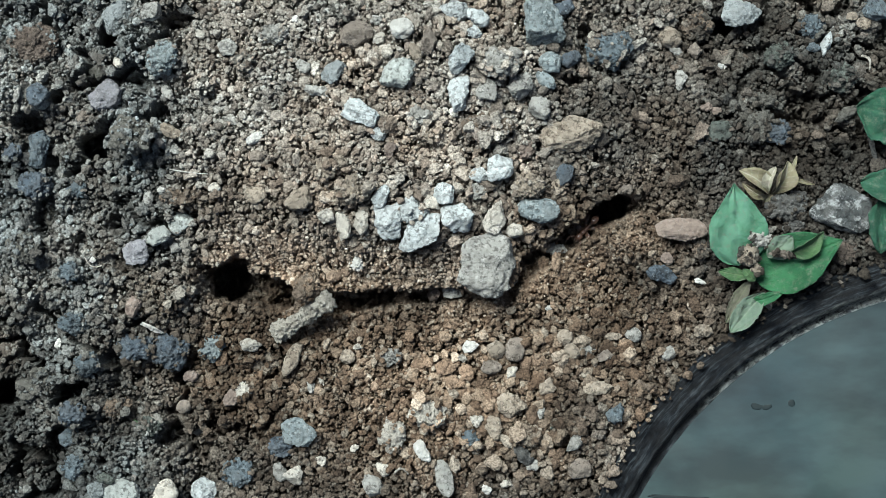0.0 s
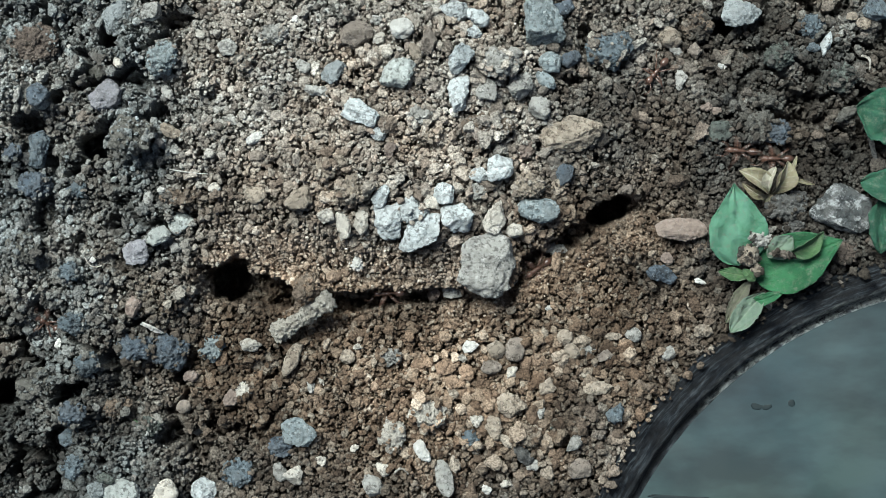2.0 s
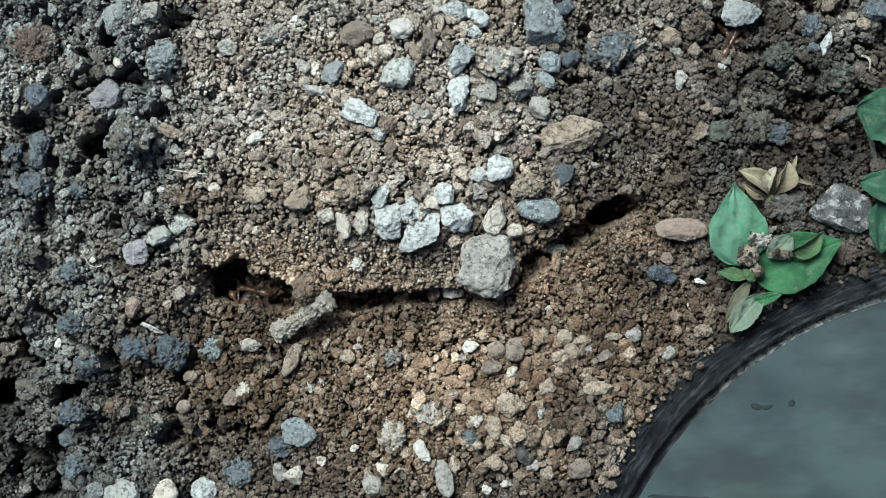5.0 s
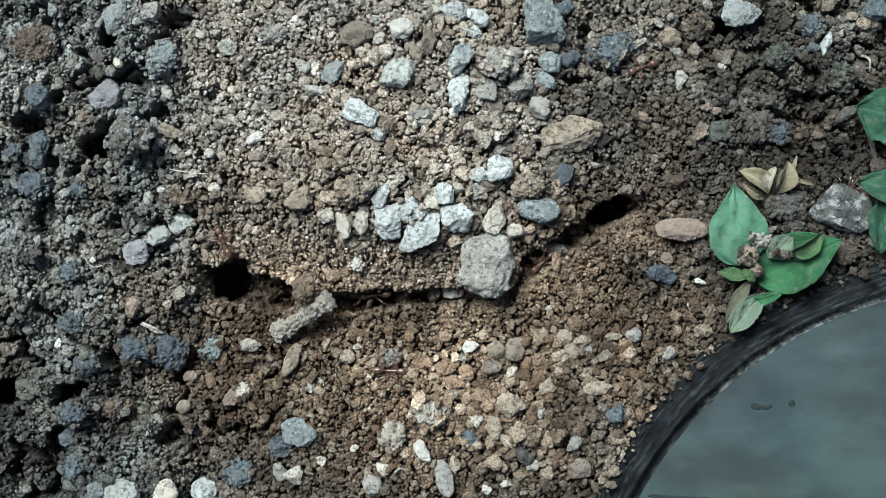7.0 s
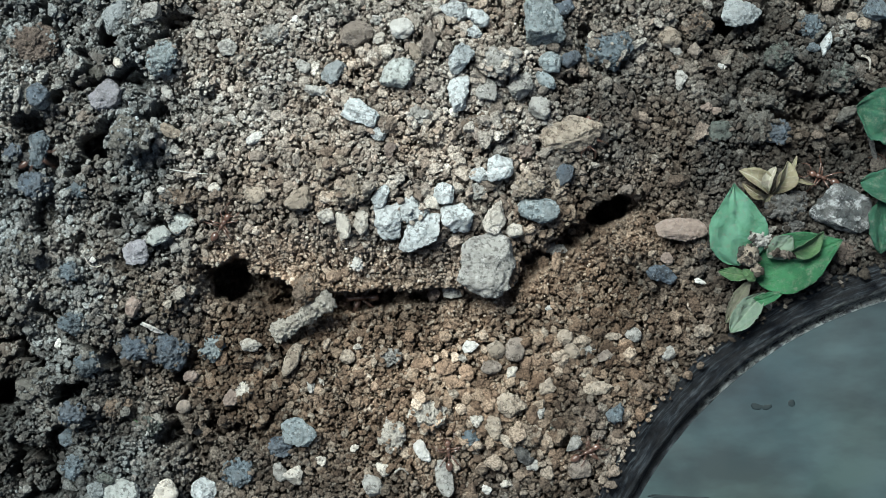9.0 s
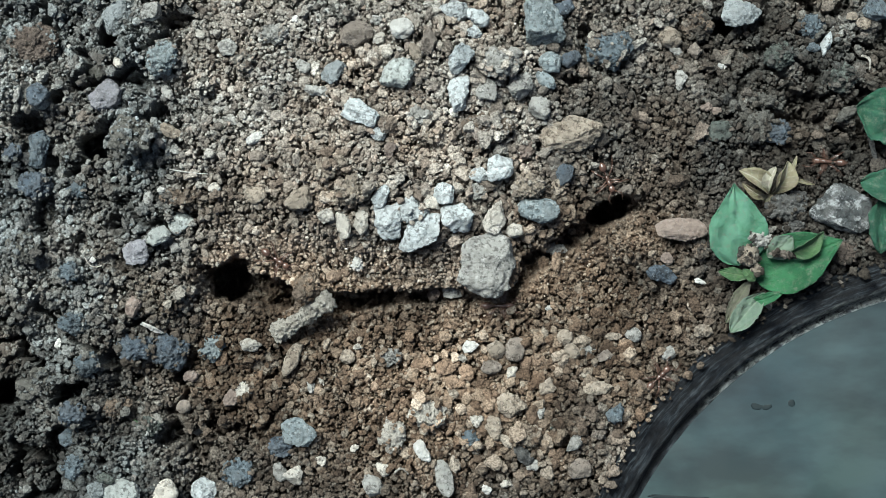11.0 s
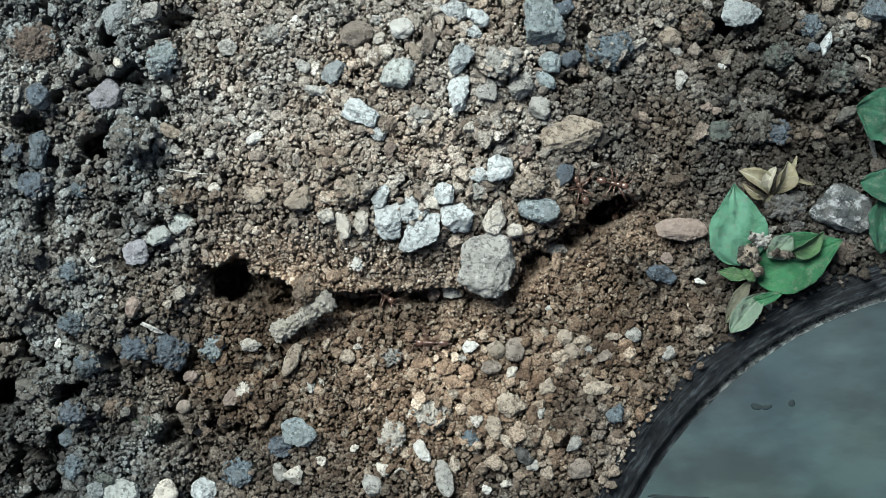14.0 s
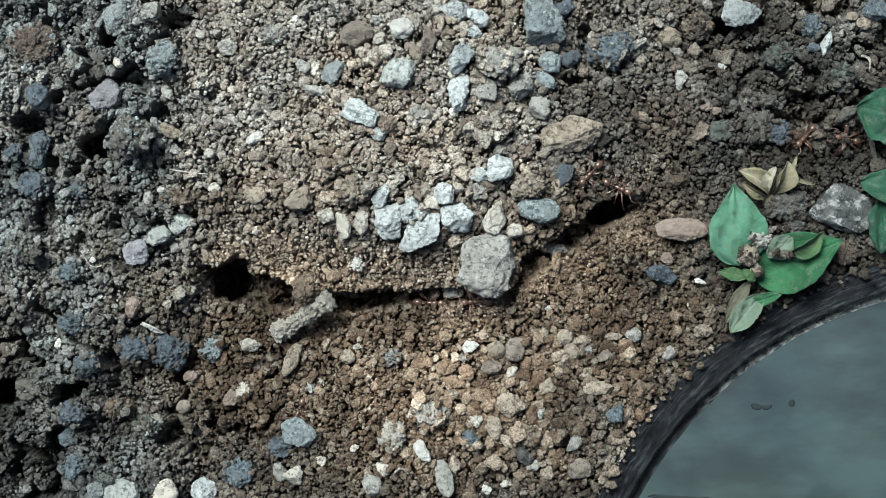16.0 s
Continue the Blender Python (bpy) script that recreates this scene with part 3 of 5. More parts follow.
pebble(71.3, 24.1, 6.5, 2.2, 28, "soil", "grey-brown crumbly clod on the brown soil")
pebble(39.3, 40.8, 4.3, 3.6, 0, "soil", "grey-brown crumbly clod on the brown soil", "clod", "clod")
pebble(44.3, 34.8, 2.8, 3.2, 0, "brown", "brown earthy stone on the brown soil")
pebble(56.6, 26.1, 6.5, 2.8, -15, "soil", "grey-brown crumbly clod on the brown soil", "clod", "clod")
pebble(-53.4, -0.5, 5.5, 4.9, -10, "lilac", "lilac-grey smooth stone among dark soil crumbs")
pebble(-45.9, 4.6, 5.2, 4.4, 20, "green", "pale grey rough stone among dark soil crumbs", up=0.5)
pebble(-49.6, 2.4, 5.0, 3.6, 30, "green", "pale grey rough stone among dark soil crumbs", up=0.4)
pebble(-46.3, 8.9, 6.1, 3.2, -10, "earth", "brown crumbly clod among dark soil crumbs", "clod", "clod")
pebble(-39.7, 10.6, 2.4, 2.0, 0, "cream", "rounded cream-coloured stone among dark soil crumbs", "pebble", "round")
pebble(-42.5, 11.2, 1.6, 1.6, 0, "cream", "cream-coloured stone among dark soil crumbs")
pebble(-49.0, 10.2, 1.7, 1.1, -20, "white", "small white stone among dark soil crumbs")
pebble(-51.5, 8.8, 2.9, 2.0, 80, "grey", "rounded pale grey stone among dark soil crumbs", "pebble", "round")
pebble(-69.1, 5.7, 8.1, 4.0, -72, "soil", "large grey-brown crumbly clod among dark soil crumbs", "clod", "clod")
pebble(-64.7, -4.0, 3.8, 3.8, 0, "dull_blue", "dull blue-grey clod among dark soil crumbs", "clod", "clod")
pebble(-53.7, -9.8, 4.6, 2.7, 80, "pink", "pinkish-brown stone among dark soil crumbs")
pebble(-60.3, -1.9, 1.4, 1.3, 0, "white", "small white stone among dark soil crumbs")
pebble(-64.3, -12.9, 5.7, 4.0, 0, "dull_blue", "dull blue-grey clod among dark soil crumbs", "clod", "clod")
pebble(-74.5, -6.9, 2.6, 1.7, -10, "grey", "pale grey stone among dark soil crumbs")
pebble(-50.9, -14.0, 4.9, 0.9, -22, "white", "small white stone among dark soil crumbs")
pebble(-46.8, 0.0, 2.3, 2.0, 0, "grey", "pale grey stone among dark soil crumbs")
pebble(-63.6, 10.2, 3.6, 2.9, 0, "dull_blue", "dull blue-grey clod among dark soil crumbs", "clod", "clod")
pebble(-71.2, 10.9, 5.9, 5.3, 0, "dark_blue", "dark slate-blue soil clod among dark soil crumbs", "clod", "clod")
pebble(-72.4, 0.1, 6.3, 5.3, 0, "soil", "grey-brown crumbly clod among dark soil crumbs", "clod", "clod")
pebble(-24.6, 8.8, 5.6, 4.0, 20, "tan", "tan sandy stone on the soil mound")
pebble(-32.4, 9.3, 4.0, 3.2, 0, "tan", "rounded tan sandy stone on the soil mound", "pebble", "round")
pebble(-20.1, 5.6, 3.0, 2.9, 0, "cream", "cream-coloured stone on the soil mound")
pebble(-17.2, 4.2, 5.3, 2.6, -78, "cream", "rounded cream-coloured stone on the soil mound", "pebble", "round")
pebble(-14.1, 5.1, 5.5, 2.8, 84, "cream", "cream-coloured stone on the soil mound")
pebble(-9.1, 4.8, 6.9, 5.2, -70, "pale_blue", "large pale blue-grey stone on the soil mound")
pebble(-10.6, 9.0, 4.8, 3.1, 70, "pale_blue", "pale blue-grey stone on the soil mound")
pebble(-5.6, 6.7, 5.9, 4.6, 0, "pale_blue", "pale blue-grey soil clod on the soil mound", "clod", "clod")
pebble(-3.7, 2.7, 9.5, 5.3, 27, "pale_blue", "large pale blue-grey stone on the soil mound")
pebble(0.4, 9.6, 4.6, 4.4, -30, "pale_blue", "pale blue-grey stone on the soil mound")
pebble(-1.8, 7.9, 3.1, 2.5, -30, "cream", "cream-coloured stone on the soil mound")
pebble(-14.9, -2.5, 3.1, 2.5, 70, "white", "small white soil clod beside the ant trench", "clod", "clod")
pebble(-1.6, -8.2, 2.9, 2.6, 70, "pink", "pinkish-brown stone in the brown spoil")
pebble(-15.6, 10.2, 6.3, 5.0, 0, "tan", "tan sandy soil clod on the soil mound", "clod", "clod")
pebble(-20.1, 13.6, 4.2, 3.5, 0, "tan", "tan sandy soil clod on the soil mound", "clod", "clod")
pebble(-17.8, 8.3, 3.1, 2.9, 0, "tan", "tan sandy soil clod on the soil mound", "clod", "clod")
pebble(2.7, 5.7, 6.5, 5.7, -30, "pale_blue", "large pale blue-grey stone on the soil mound")
pebble(9.0, 5.3, 6.3, 4.0, 62, "cream", "cream-coloured stone on the soil mound")
pebble(12.5, 3.2, 3.1, 2.7, 0, "cream", "rounded cream-coloured stone on the soil mound", "pebble", "round")
pebble(15.8, 6.7, 9.1, 4.6, -4, "teal", "large blue-grey rough stone on the soil mound")
pebble(7.8, -2.4, 11.4, 10.1, 75, "grey", "large pale buff-grey stone beside the ant trench")
pebble(9.0, -6.0, 7.6, 3.4, 0, "grey", "large pale grey stone beside the ant trench", up=3.2)
pebble(1.8, -7.5, 4.1, 2.8, 0, "grey", "pale grey stone beside the ant trench")
pebble(20.1, 0.1, 3.5, 2.4, 0, "grey", "pale grey soil clod beside the ant trench", "clod", "clod")
pebble(38.6, -4.7, 5.8, 3.7, -25, "dark_blue", "dark slate-blue lump beside the ant trench")
pebble(39.4, -1.5, 3.0, 2.4, -40, "pink", "pinkish-brown stone beside the ant trench")
pebble(18.5, -10.3, 1.4, 1.1, 0, "white", "small white stone in the brown spoil")
pebble(41.9, 3.3, 9.4, 4.3, -2, "pink", "large smooth pinkish-brown stone on the brown soil", "pebble", "round", up=0.9)
pebble(32.4, 10.4, 3.4, 1.9, 10, "brown", "brown earthy stone beside the ant trench")
pebble(14.7, 11.0, 5.3, 4.8, 0, "tan", "tan sandy soil clod on the soil mound", "clod", "clod")
pebble(20.2, 10.9, 3.2, 2.5, 0, "tan", "tan sandy soil clod on the soil mound", "clod", "clod")
pebble(5.9, 9.8, 3.6, 2.9, 0, "grey", "pale grey soil clod on the soil mound", "clod", "clod")
pebble(60.7, 7.4, 7.5, 5.4, 0, "dark", "large dark grey soil clod on the brown soil", "clod", "clod")
pebble(61.9, 3.9, 4.1, 2.7, 15, "dark", "dark grey soil clod on the brown soil", "clod", "clod")
pebble(70.1, 6.7, 11.2, 8.8, -35, "streaked", "large dark grey stone with white streaks on the brown soil")
pebble(70.7, -0.6, 5.4, 4.3, 0, "rust", "rusty brown clod on the brown soil", "clod", "clod")
pebble(-32.2, -20.1, 6.0, 5.2, 20, "tan", "tan sandy soil clod in the brown spoil", "clod", "clod")
pebble(-26.6, -11.4, 4.3, 2.4, 42, "earth", "brown crumbly clod in the brown spoil", "clod", "clod", up=1.2)
pebble(-23.6, -6.9, 6.0, 4.2, 50, "earth", "brown crumbly clod beside the ant trench", "clod", "clod", up=1.2)
pebble(45.5, -5.7, 2.5, 1.1, -15, "white", "small white stone on the brown soil")
pebble(45.5, 0.1, 3.2, 3.0, 0, "earth", "brown crumbly clod on the brown soil", "clod", "clod")
pebble(55.5, 1.7, 5.3, 3.0, -15, "grey", "pale grey soil clod on the brown soil", "clod", "clod", up=4.2)
pebble(53.1, -1.1, 4.2, 3.6, 60, "tan", "tan sandy soil clod on the brown soil", "clod", "clod", up=4.6)
pebble(58.9, -0.9, 4.7, 1.4, -10, "brown", "brown earthy soil clod on the brown soil", "clod", "clod", up=4.9)
pebble(54.7, -3.6, 2.3, 2.1, 0, "tan", "tan sandy soil clod on the brown soil", "clod", "clod", up=4.2)
pebble(-54.0, -17.4, 7.1, 5.2, 0, "dark_blue", "large dark slate-blue soil clod among dark soil crumbs", "clod", "clod")
pebble(-48.1, -18.0, 6.7, 6.2, 0, "dark_blue", "large dark slate-blue soil clod among dark soil crumbs", "clod", "clod")
pebble(-40.7, -17.4, 4.9, 4.3, 60, "teal", "blue-grey rough soil clod among dark soil crumbs", "clod", "clod")
pebble(-44.3, -22.4, 3.2, 2.4, 20, "pink", "pinkish-brown stone among dark soil crumbs")
pebble(-45.7, -27.8, 2.8, 2.4, 30, "brown", "rounded brown earthy stone among dark soil crumbs", "pebble", "round")
pebble(-43.7, -32.4, 2.7, 1.9, -10, "white", "small white stone among dark soil crumbs")
pebble(-67.4, -16.5, 2.4, 1.3, 80, "white", "small white stone among dark soil crumbs")
pebble(-51.4, -31.0, 4.5, 3.4, 0, "moss", "grey-green mossy clod among dark soil crumbs", "clod", "clod")
pebble(-63.7, -28.4, 5.6, 4.4, 0, "dark_blue", "dark slate-blue soil clod among dark soil crumbs", "clod", "clod")
pebble(-65.4, -32.6, 4.3, 3.8, 70, "dull_blue", "dull blue-grey clod among dark soil crumbs")
pebble(-64.4, -37.8, 4.7, 4.3, 0, "dull_blue", "dull blue-grey clod among dark soil crumbs", "clod", "clod")
pebble(-56.0, -42.4, 7.0, 4.7, 0, "green", "large grey-green stone among dark soil crumbs")
pebble(-48.9, -42.8, 5.1, 4.9, 0, "cream", "rounded cream-coloured stone among dark soil crumbs", "pebble", "round")
pebble(-41.9, -42.6, 5.8, 5.0, 30, "pale_blue", "pale blue-grey stone among dark soil crumbs")
pebble(-58.5, -39.8, 3.6, 2.1, -25, "moss", "grey-green mossy clod among dark soil crumbs")
pebble(-61.4, -20.0, 4.8, 4.2, 0, "dull_blue", "dull blue-grey clod among dark soil crumbs", "clod", "clod")
pebble(-70.9, -23.9, 7.1, 6.0, 30, "soil", "large grey-brown crumbly clod among dark soil crumbs", "clod", "clod")
pebble(-57.5, -27.9, 5.8, 3.7, 20, "earth", "brown crumbly clod among dark soil crumbs", "clod", "clod")
pebble(-34.0, -16.9, 4.3, 2.8, 10, "cream", "cream-coloured stone in the brown spoil")
pebble(-26.5, -19.2, 7.1, 2.7, 66, "tan", "large rounded tan sandy stone in the brown spoil", "pebble", "round")
pebble(-9.3, -19.0, 4.2, 3.3, 0, "grey", "pale grey soil clod in the brown spoil", "clod", "clod")
pebble(-37.5, -26.2, 3.8, 3.1, 20, "pink", "pinkish-brown stone among dark soil crumbs")
pebble(-16.8, -19.0, 2.9, 2.8, 0, "tan", "rounded tan sandy stone in the brown spoil", "pebble", "round")
pebble(-15.1, -17.2, 2.0, 1.3, 0, "cream", "cream-coloured stone in the brown spoil")
pebble(-25.1, -32.4, 7.1, 5.3, -30, "teal", "large blue-grey rough stone in the brown spoil")
pebble(-28.8, -35.0, 4.7, 3.9, 0, "dark_blue", "dark slate-blue soil clod in the brown spoil", "clod", "clod")
pebble(-2.8, -28.7, 6.8, 5.5, -20, "cream", "large cream-coloured soil clod in the brown spoil", "clod", "clod")
pebble(-8.9, -32.8, 6.2, 4.5, 85, "cream", "cream-coloured soil clod in the brown spoil", "clod", "clod")
pebble(-3.7, -35.1, 5.3, 2.5, -56, "white", "small white stone in the brown spoil")
pebble(-10.6, -38.6, 3.2, 2.8, -20, "cream", "cream-coloured stone in the brown spoil")
pebble(-12.1, -41.6, 4.9, 3.6, -60, "grey", "pale grey stone in the brown spoil")
pebble(-26.2, -39.8, 4.1, 3.9, 0, "cream", "cream-coloured stone in the brown spoil")
pebble(0.2, -40.6, 7.5, 3.4, -76, "grey", "large rounded pale grey stone in the brown spoil", "pebble", "round")
pebble(-36.1, -39.4, 5.8, 5.0, 0, "dull_blue", "dull blue-grey clod in the brown spoil", "clod", "clod")
pebble(-15.5, -35.0, 1.9, 1.3, 20, "cream", "cream-coloured stone in the brown spoil")
pebble(-21.5, -37.2, 2.2, 2.0, 0, "cream", "cream-coloured stone in the brown spoil")
pebble(-23.2, -24.3, 2.8, 1.7, -70, "grey", "pale grey stone in the brown spoil")
pebble(-28.7, -39.2, 3.6, 3.0, -40, "grey", "pale grey stone in the brown spoil")
pebble(-21.3, -23.3, 1.9, 1.0, -60, "cream", "cream-coloured stone in the brown spoil")
pebble(-35.2, -24.8, 3.7, 2.8, 30, "cream", "cream-coloured soil clod in the brown spoil", "clod", "clod")
pebble(4.9, -17.2, 3.3, 2.6, 30, "white", "small white stone in the brown spoil")
pebble(3.3, -19.1, 2.1, 1.8, 0, "cream", "cream-coloured stone in the brown spoil")
pebble(9.3, -17.6, 3.5, 3.4, 0, "tan", "rounded tan sandy stone in the brown spoil", "pebble", "round")
pebble(12.7, -17.7, 4.3, 3.5, 80, "brown", "rounded brown earthy stone in the brown spoil", "pebble", "round")
pebble(8.3, -20.8, 4.1, 2.8, 0, "brown", "rounded brown earthy stone in the brown spoil", "pebble", "round")
pebble(12.0, -21.9, 2.8, 2.8, 20, "cream", "cream-coloured stone in the brown spoil")
pebble(11.9, -27.2, 5.5, 4.7, -35, "tan", "tan sandy stone in the brown spoil")
pebble(9.1, -31.1, 4.7, 3.8, 80, "tan", "tan sandy stone in the brown spoil")
pebble(5.9, -30.3, 2.6, 2.4, 0, "cream", "cream-coloured stone in the brown spoil")
pebble(4.9, -33.2, 3.6, 3.4, 0, "dull_blue", "dull blue-grey clod in the brown spoil", "clod", "clod")
pebble(14.4, -32.5, 5.8, 4.1, 0, "tan", "tan sandy soil clod in the brown spoil", "clod", "clod")
pebble(27.6, -24.3, 6.2, 2.7, 8, "tan", "tan sandy stone in the brown spoil")
pebble(30.3, -28.9, 3.9, 3.6, 0, "dull_blue", "small dark blue-grey stone in the brown spoil")
pebble(33.7, -15.1, 3.1, 2.9, 0, "grey", "rounded pale grey stone in the brown spoil", "pebble", "round")
pebble(22.7, -18.0, 3.6, 2.6, -55, "tan", "rounded tan sandy stone in the brown spoil", "pebble", "round")
pebble(21.5, -15.6, 3.4, 2.9, 0, "tan", "rounded tan sandy stone in the brown spoil", "pebble", "round")
pebble(24.0, -38.7, 4.3, 4.0, 0, "brown", "rounded brown earthy stone in the brown spoil", "pebble", "round")
pebble(15.9, -38.1, 3.0, 2.1, 10, "grey", "pale grey stone in the brown spoil")
pebble(13.9, -36.1, 4.9, 3.0, -35, "dark", "dark grey stone in the brown spoil")
pebble(7.6, -42.4, 2.4, 1.9, 0, "white", "small white stone in the brown spoil")
pebble(11.3, -41.3, 2.4, 1.6, 0, "cream", "cream-coloured stone in the brown spoil")
pebble(18.5, -24.2, 3.6, 3.4, 0, "tan", "tan sandy stone in the brown spoil")
pebble(17.0, -28.8, 2.7, 2.1, 70, "grey", "pale grey stone in the brown spoil")
pebble(20.1, -31.7, 3.8, 2.8, 80, "moss", "grey-green mossy clod in the brown spoil", "clod", "clod")
pebble(22.8, -34.1, 3.8, 2.8, 70, "grey", "pale grey stone in the brown spoil")
pebble(39.5, -18.5, 3.4, 2.9, 0, "grey", "pale grey stone in the brown spoil")
pebble(45.9, -14.3, 3.7, 2.7, 10, "tan", "tan sandy stone in the brown spoil")
pebble(35.4, -24.8, 3.9, 3.2, 0, "earth", "brown crumbly clod in the brown spoil", "clod", "clod")
pebble(25.5, -17.8, 2.8, 2.1, 0, "grey", "pale grey soil clod in the brown spoil", "clod", "clod")
pebble(1.6, -25.7, 2.6, 2.1, 0, "tan", "tan sandy stone in the brown spoil")
pebble(0.6, -28.4, 2.1, 1.9, 0, "tan", "rounded tan sandy stone in the brown spoil", "pebble", "round")
pebble(28.4, -18.8, 3.2, 1.9, 20, "brown", "brown earthy stone in the brown spoil")
pebble(30.0, -15.4, 3.2, 1.5, 5, "tan", "rounded tan sandy stone in the brown spoil", "pebble", "round")
pebble(12.0, -10.8, 2.1, 1.7, 0, "tan", "tan sandy stone in the brown spoil")
pebble(27.4, -32.6, 3.2, 1.9, 10, "brown", "brown earthy stone in the brown spoil")


# ---------------------------------------------------------------- loose crumbs between the stones
def scatter(rng, count, density):
    x, y = rng.uniform(-79.6, 79.6, count), rng.uniform(-45.2, 45.2, count)
    ok = (rng.uniform(size=count) < density(x, y)) & (np.hypot(x - POT_X, y - POT_Y) > POT_R - 2.2 * rng.uniform(size=count) ** 3) & (rest_on(x, y) > -3.2) & (gully(x, y) < 0.3)
    luck = rng.uniform(size=count)
    for px, py, reach, cover in LAID:
        ok &= (np.hypot(x - px, y - py) > reach) | (luck < cover)
    return x[ok], y[ok]


def loose(x, y):
    """Where loose crumbs lie: not on the trodden trench and the fine dust."""
    s = y - np.interp(x, LIP_X, LIP_Y)
    trod = np.exp(-((s + 2.5) / 2.2) ** 2) * (x > -44) * (x < 40)
    return np.clip((1 - trod - dust(x, y) * 1.1 - 0.8 * flank(x, y)) * (1 - 0.45 * smooth(-30, -48, x)), 0.03, 1)


def coarse(x, y):
    """Where the coarser grit lies: the spoil to the south-east and the top of the mound."""
    v = np.exp(-(((x - 22) / 22) ** 2 + ((y + 26) / 14) ** 2)) + 0.6 * np.exp(-(((x - 4) / 16) ** 2 + ((y - 22) / 22) ** 2))
    return np.clip(v + 0.12, 0, 1) * loose(x, y)


def fine_bits(x, y):
    """Where the smallest crumbs lie: all over, most of all on the firm face and the trodden dust."""
    return np.clip(0.45 + 0.55 * flank(x, y) + 0.5 * dust(x, y), 0, 1)


rng = np.random.default_rng(4)
cx, cy = scatter(rng, 31000, loose)
size = rng.gamma(3.4, 0.08, len(cx)) + 0.14
big, small = size > 0.33, size <= 0.33
crumb_field("soil_crumbs", rng, cx[big], cy[big], size[big] * 0.98, BALL2, "small loose grey-brown soil crumbs strewn over the ground", 0.35, True)
crumb_field("soil_bits", rng, cx[small], cy[small], size[small] * 1.1, BALL1, "tiny loose bits of grey-brown soil between the crumbs", 0.25)
cx, cy = scatter(rng, 34000, fine_bits)
crumb_field("soil_grains", rng, cx, cy, rng.uniform(0.14, 0.34, len(cx)), BALL1, "fine grains of grey-brown soil covering the ground", 0.1)
cx, cy = scatter(rng, 7000, coarse)
crumb_field("grit", rng, cx, cy, np.minimum(rng.gamma(3.6, 0.14, len(cx)) + 0.26, 1.3), BALL3, "coarse tan and grey grit lying on the soil", 0.05, True, 0.3)


# ---------------------------------------------------------------- tub sunk in the soil
def plastic(name, col, rough):
    m, n, links, b = material(name, rough, 0.3)
    tc = n.new("ShaderNodeTexCoord").outputs["Object"]
    c = ramp(n, links, noise_node(n, links, 45, 4, 0.6, tc), (0.35, tuple(k * 0.8 for k in col)), (0.68, tuple(k * 1.25 for k in col)))
    links.new(mix(n, links, 1.0, c, SCALE, "MULTIPLY"), b.inputs["Base Color"])
    return m


def rim_material():
    """Weathered black plastic, scuffed along its length, with a worn pale inner edge."""
    m, n, links, b = material("black_plastic", 0.6, 0.35)
    v = n.new("ShaderNodeCombineXYZ")
    links.new(attribute(n, "along"), v.inputs[0])
    links.new(attribute(n, "across"), v.inputs[1])
    st = v.outputs[0]
    col = ramp(n, links, noise_node(n, links, 1.1, 6, 0.7, st), (0.42, (0.004, 0.005, 0.008)), (0.52, (0.016, 0.021, 0.03)), (0.66, (0.12, 0.14, 0.16)))
    tc = n.new("ShaderNodeTexCoord").outputs["Object"]
    dirt = ramp(n, links, noise_node(n, links, 620, 5, 0.75, tc), (0.64, (0, 0, 0)), (0.74, (0.7, 0.7, 0.7)))
    col = mix(n, links, dirt, col, (0.09, 0.08, 0.07))
    worn = mix(n, links, 1.0, attribute(n, "worn"), ramp(n, links, noise_node(n, links, 700, 5, 0.75, tc), (0.44, (0, 0, 0)), (0.58, (1, 1, 1))), "MULTIPLY")
    col = mix(n, links, worn, col, (0.4, 0.43, 0.43))
    links.new(mix(n, links, 1.0, col, SCALE, "MULTIPLY"), b.inputs["Base Color"])
    links.new(ramp(n, links, noise_node(n, links, 300, 4, 0.6, tc), (0.3, (0.35, 0.35, 0.35)), (0.7, (0.85, 0.85, 0.85))), b.inputs["Roughness"])
    bump(n, links, b, noise_node(n, links, 2.2, 6, 0.8, st), 1.0, 0.003)
    return m


def panel_material():
    m, n, links, b = material("grey_plastic", 0.42, 0.4)
    tc = n.new("ShaderNodeTexCoord").outputs["Object"]
    col = ramp(n, links, noise_node(n, links, 26, 3, 0.55, tc), (0.3, (0.018, 0.034, 0.042)), (0.5, (0.027, 0.046, 0.049)), (0.72, (0.03, 0.048, 0.04)))
    slant = n.new("ShaderNodeMapping")
    slant.inputs["Rotation"].default_value, slant.inputs["Scale"].default_value = (0, 0, radians(-38)), (0.5, 1.2, 1.0)
    links.new(tc, slant.inputs["Vector"])
    smear = ramp(n, links, noise_node(n, links, 75, 5, 0.62, slant.outputs[0]), (0.42, (0.6, 0.62, 0.64)), (0.62, (1.4, 1.4, 1.37)))
    col = mix(n, links, 1.0, col, smear, "MULTIPLY")
    links.new(mix(n, links, 1.0, col, SCALE, "MULTIPLY"), b.inputs["Base Color"])
    links.new(ramp(n, links, noise_node(n, links, 60, 4, 0.6, tc), (0.3, (0.34, 0.34, 0.34)), (0.7, (0.55, 0.55, 0.55))), b.inputs["Roughness"])
    return m


RIM, PANEL = rim_material(), panel_material()


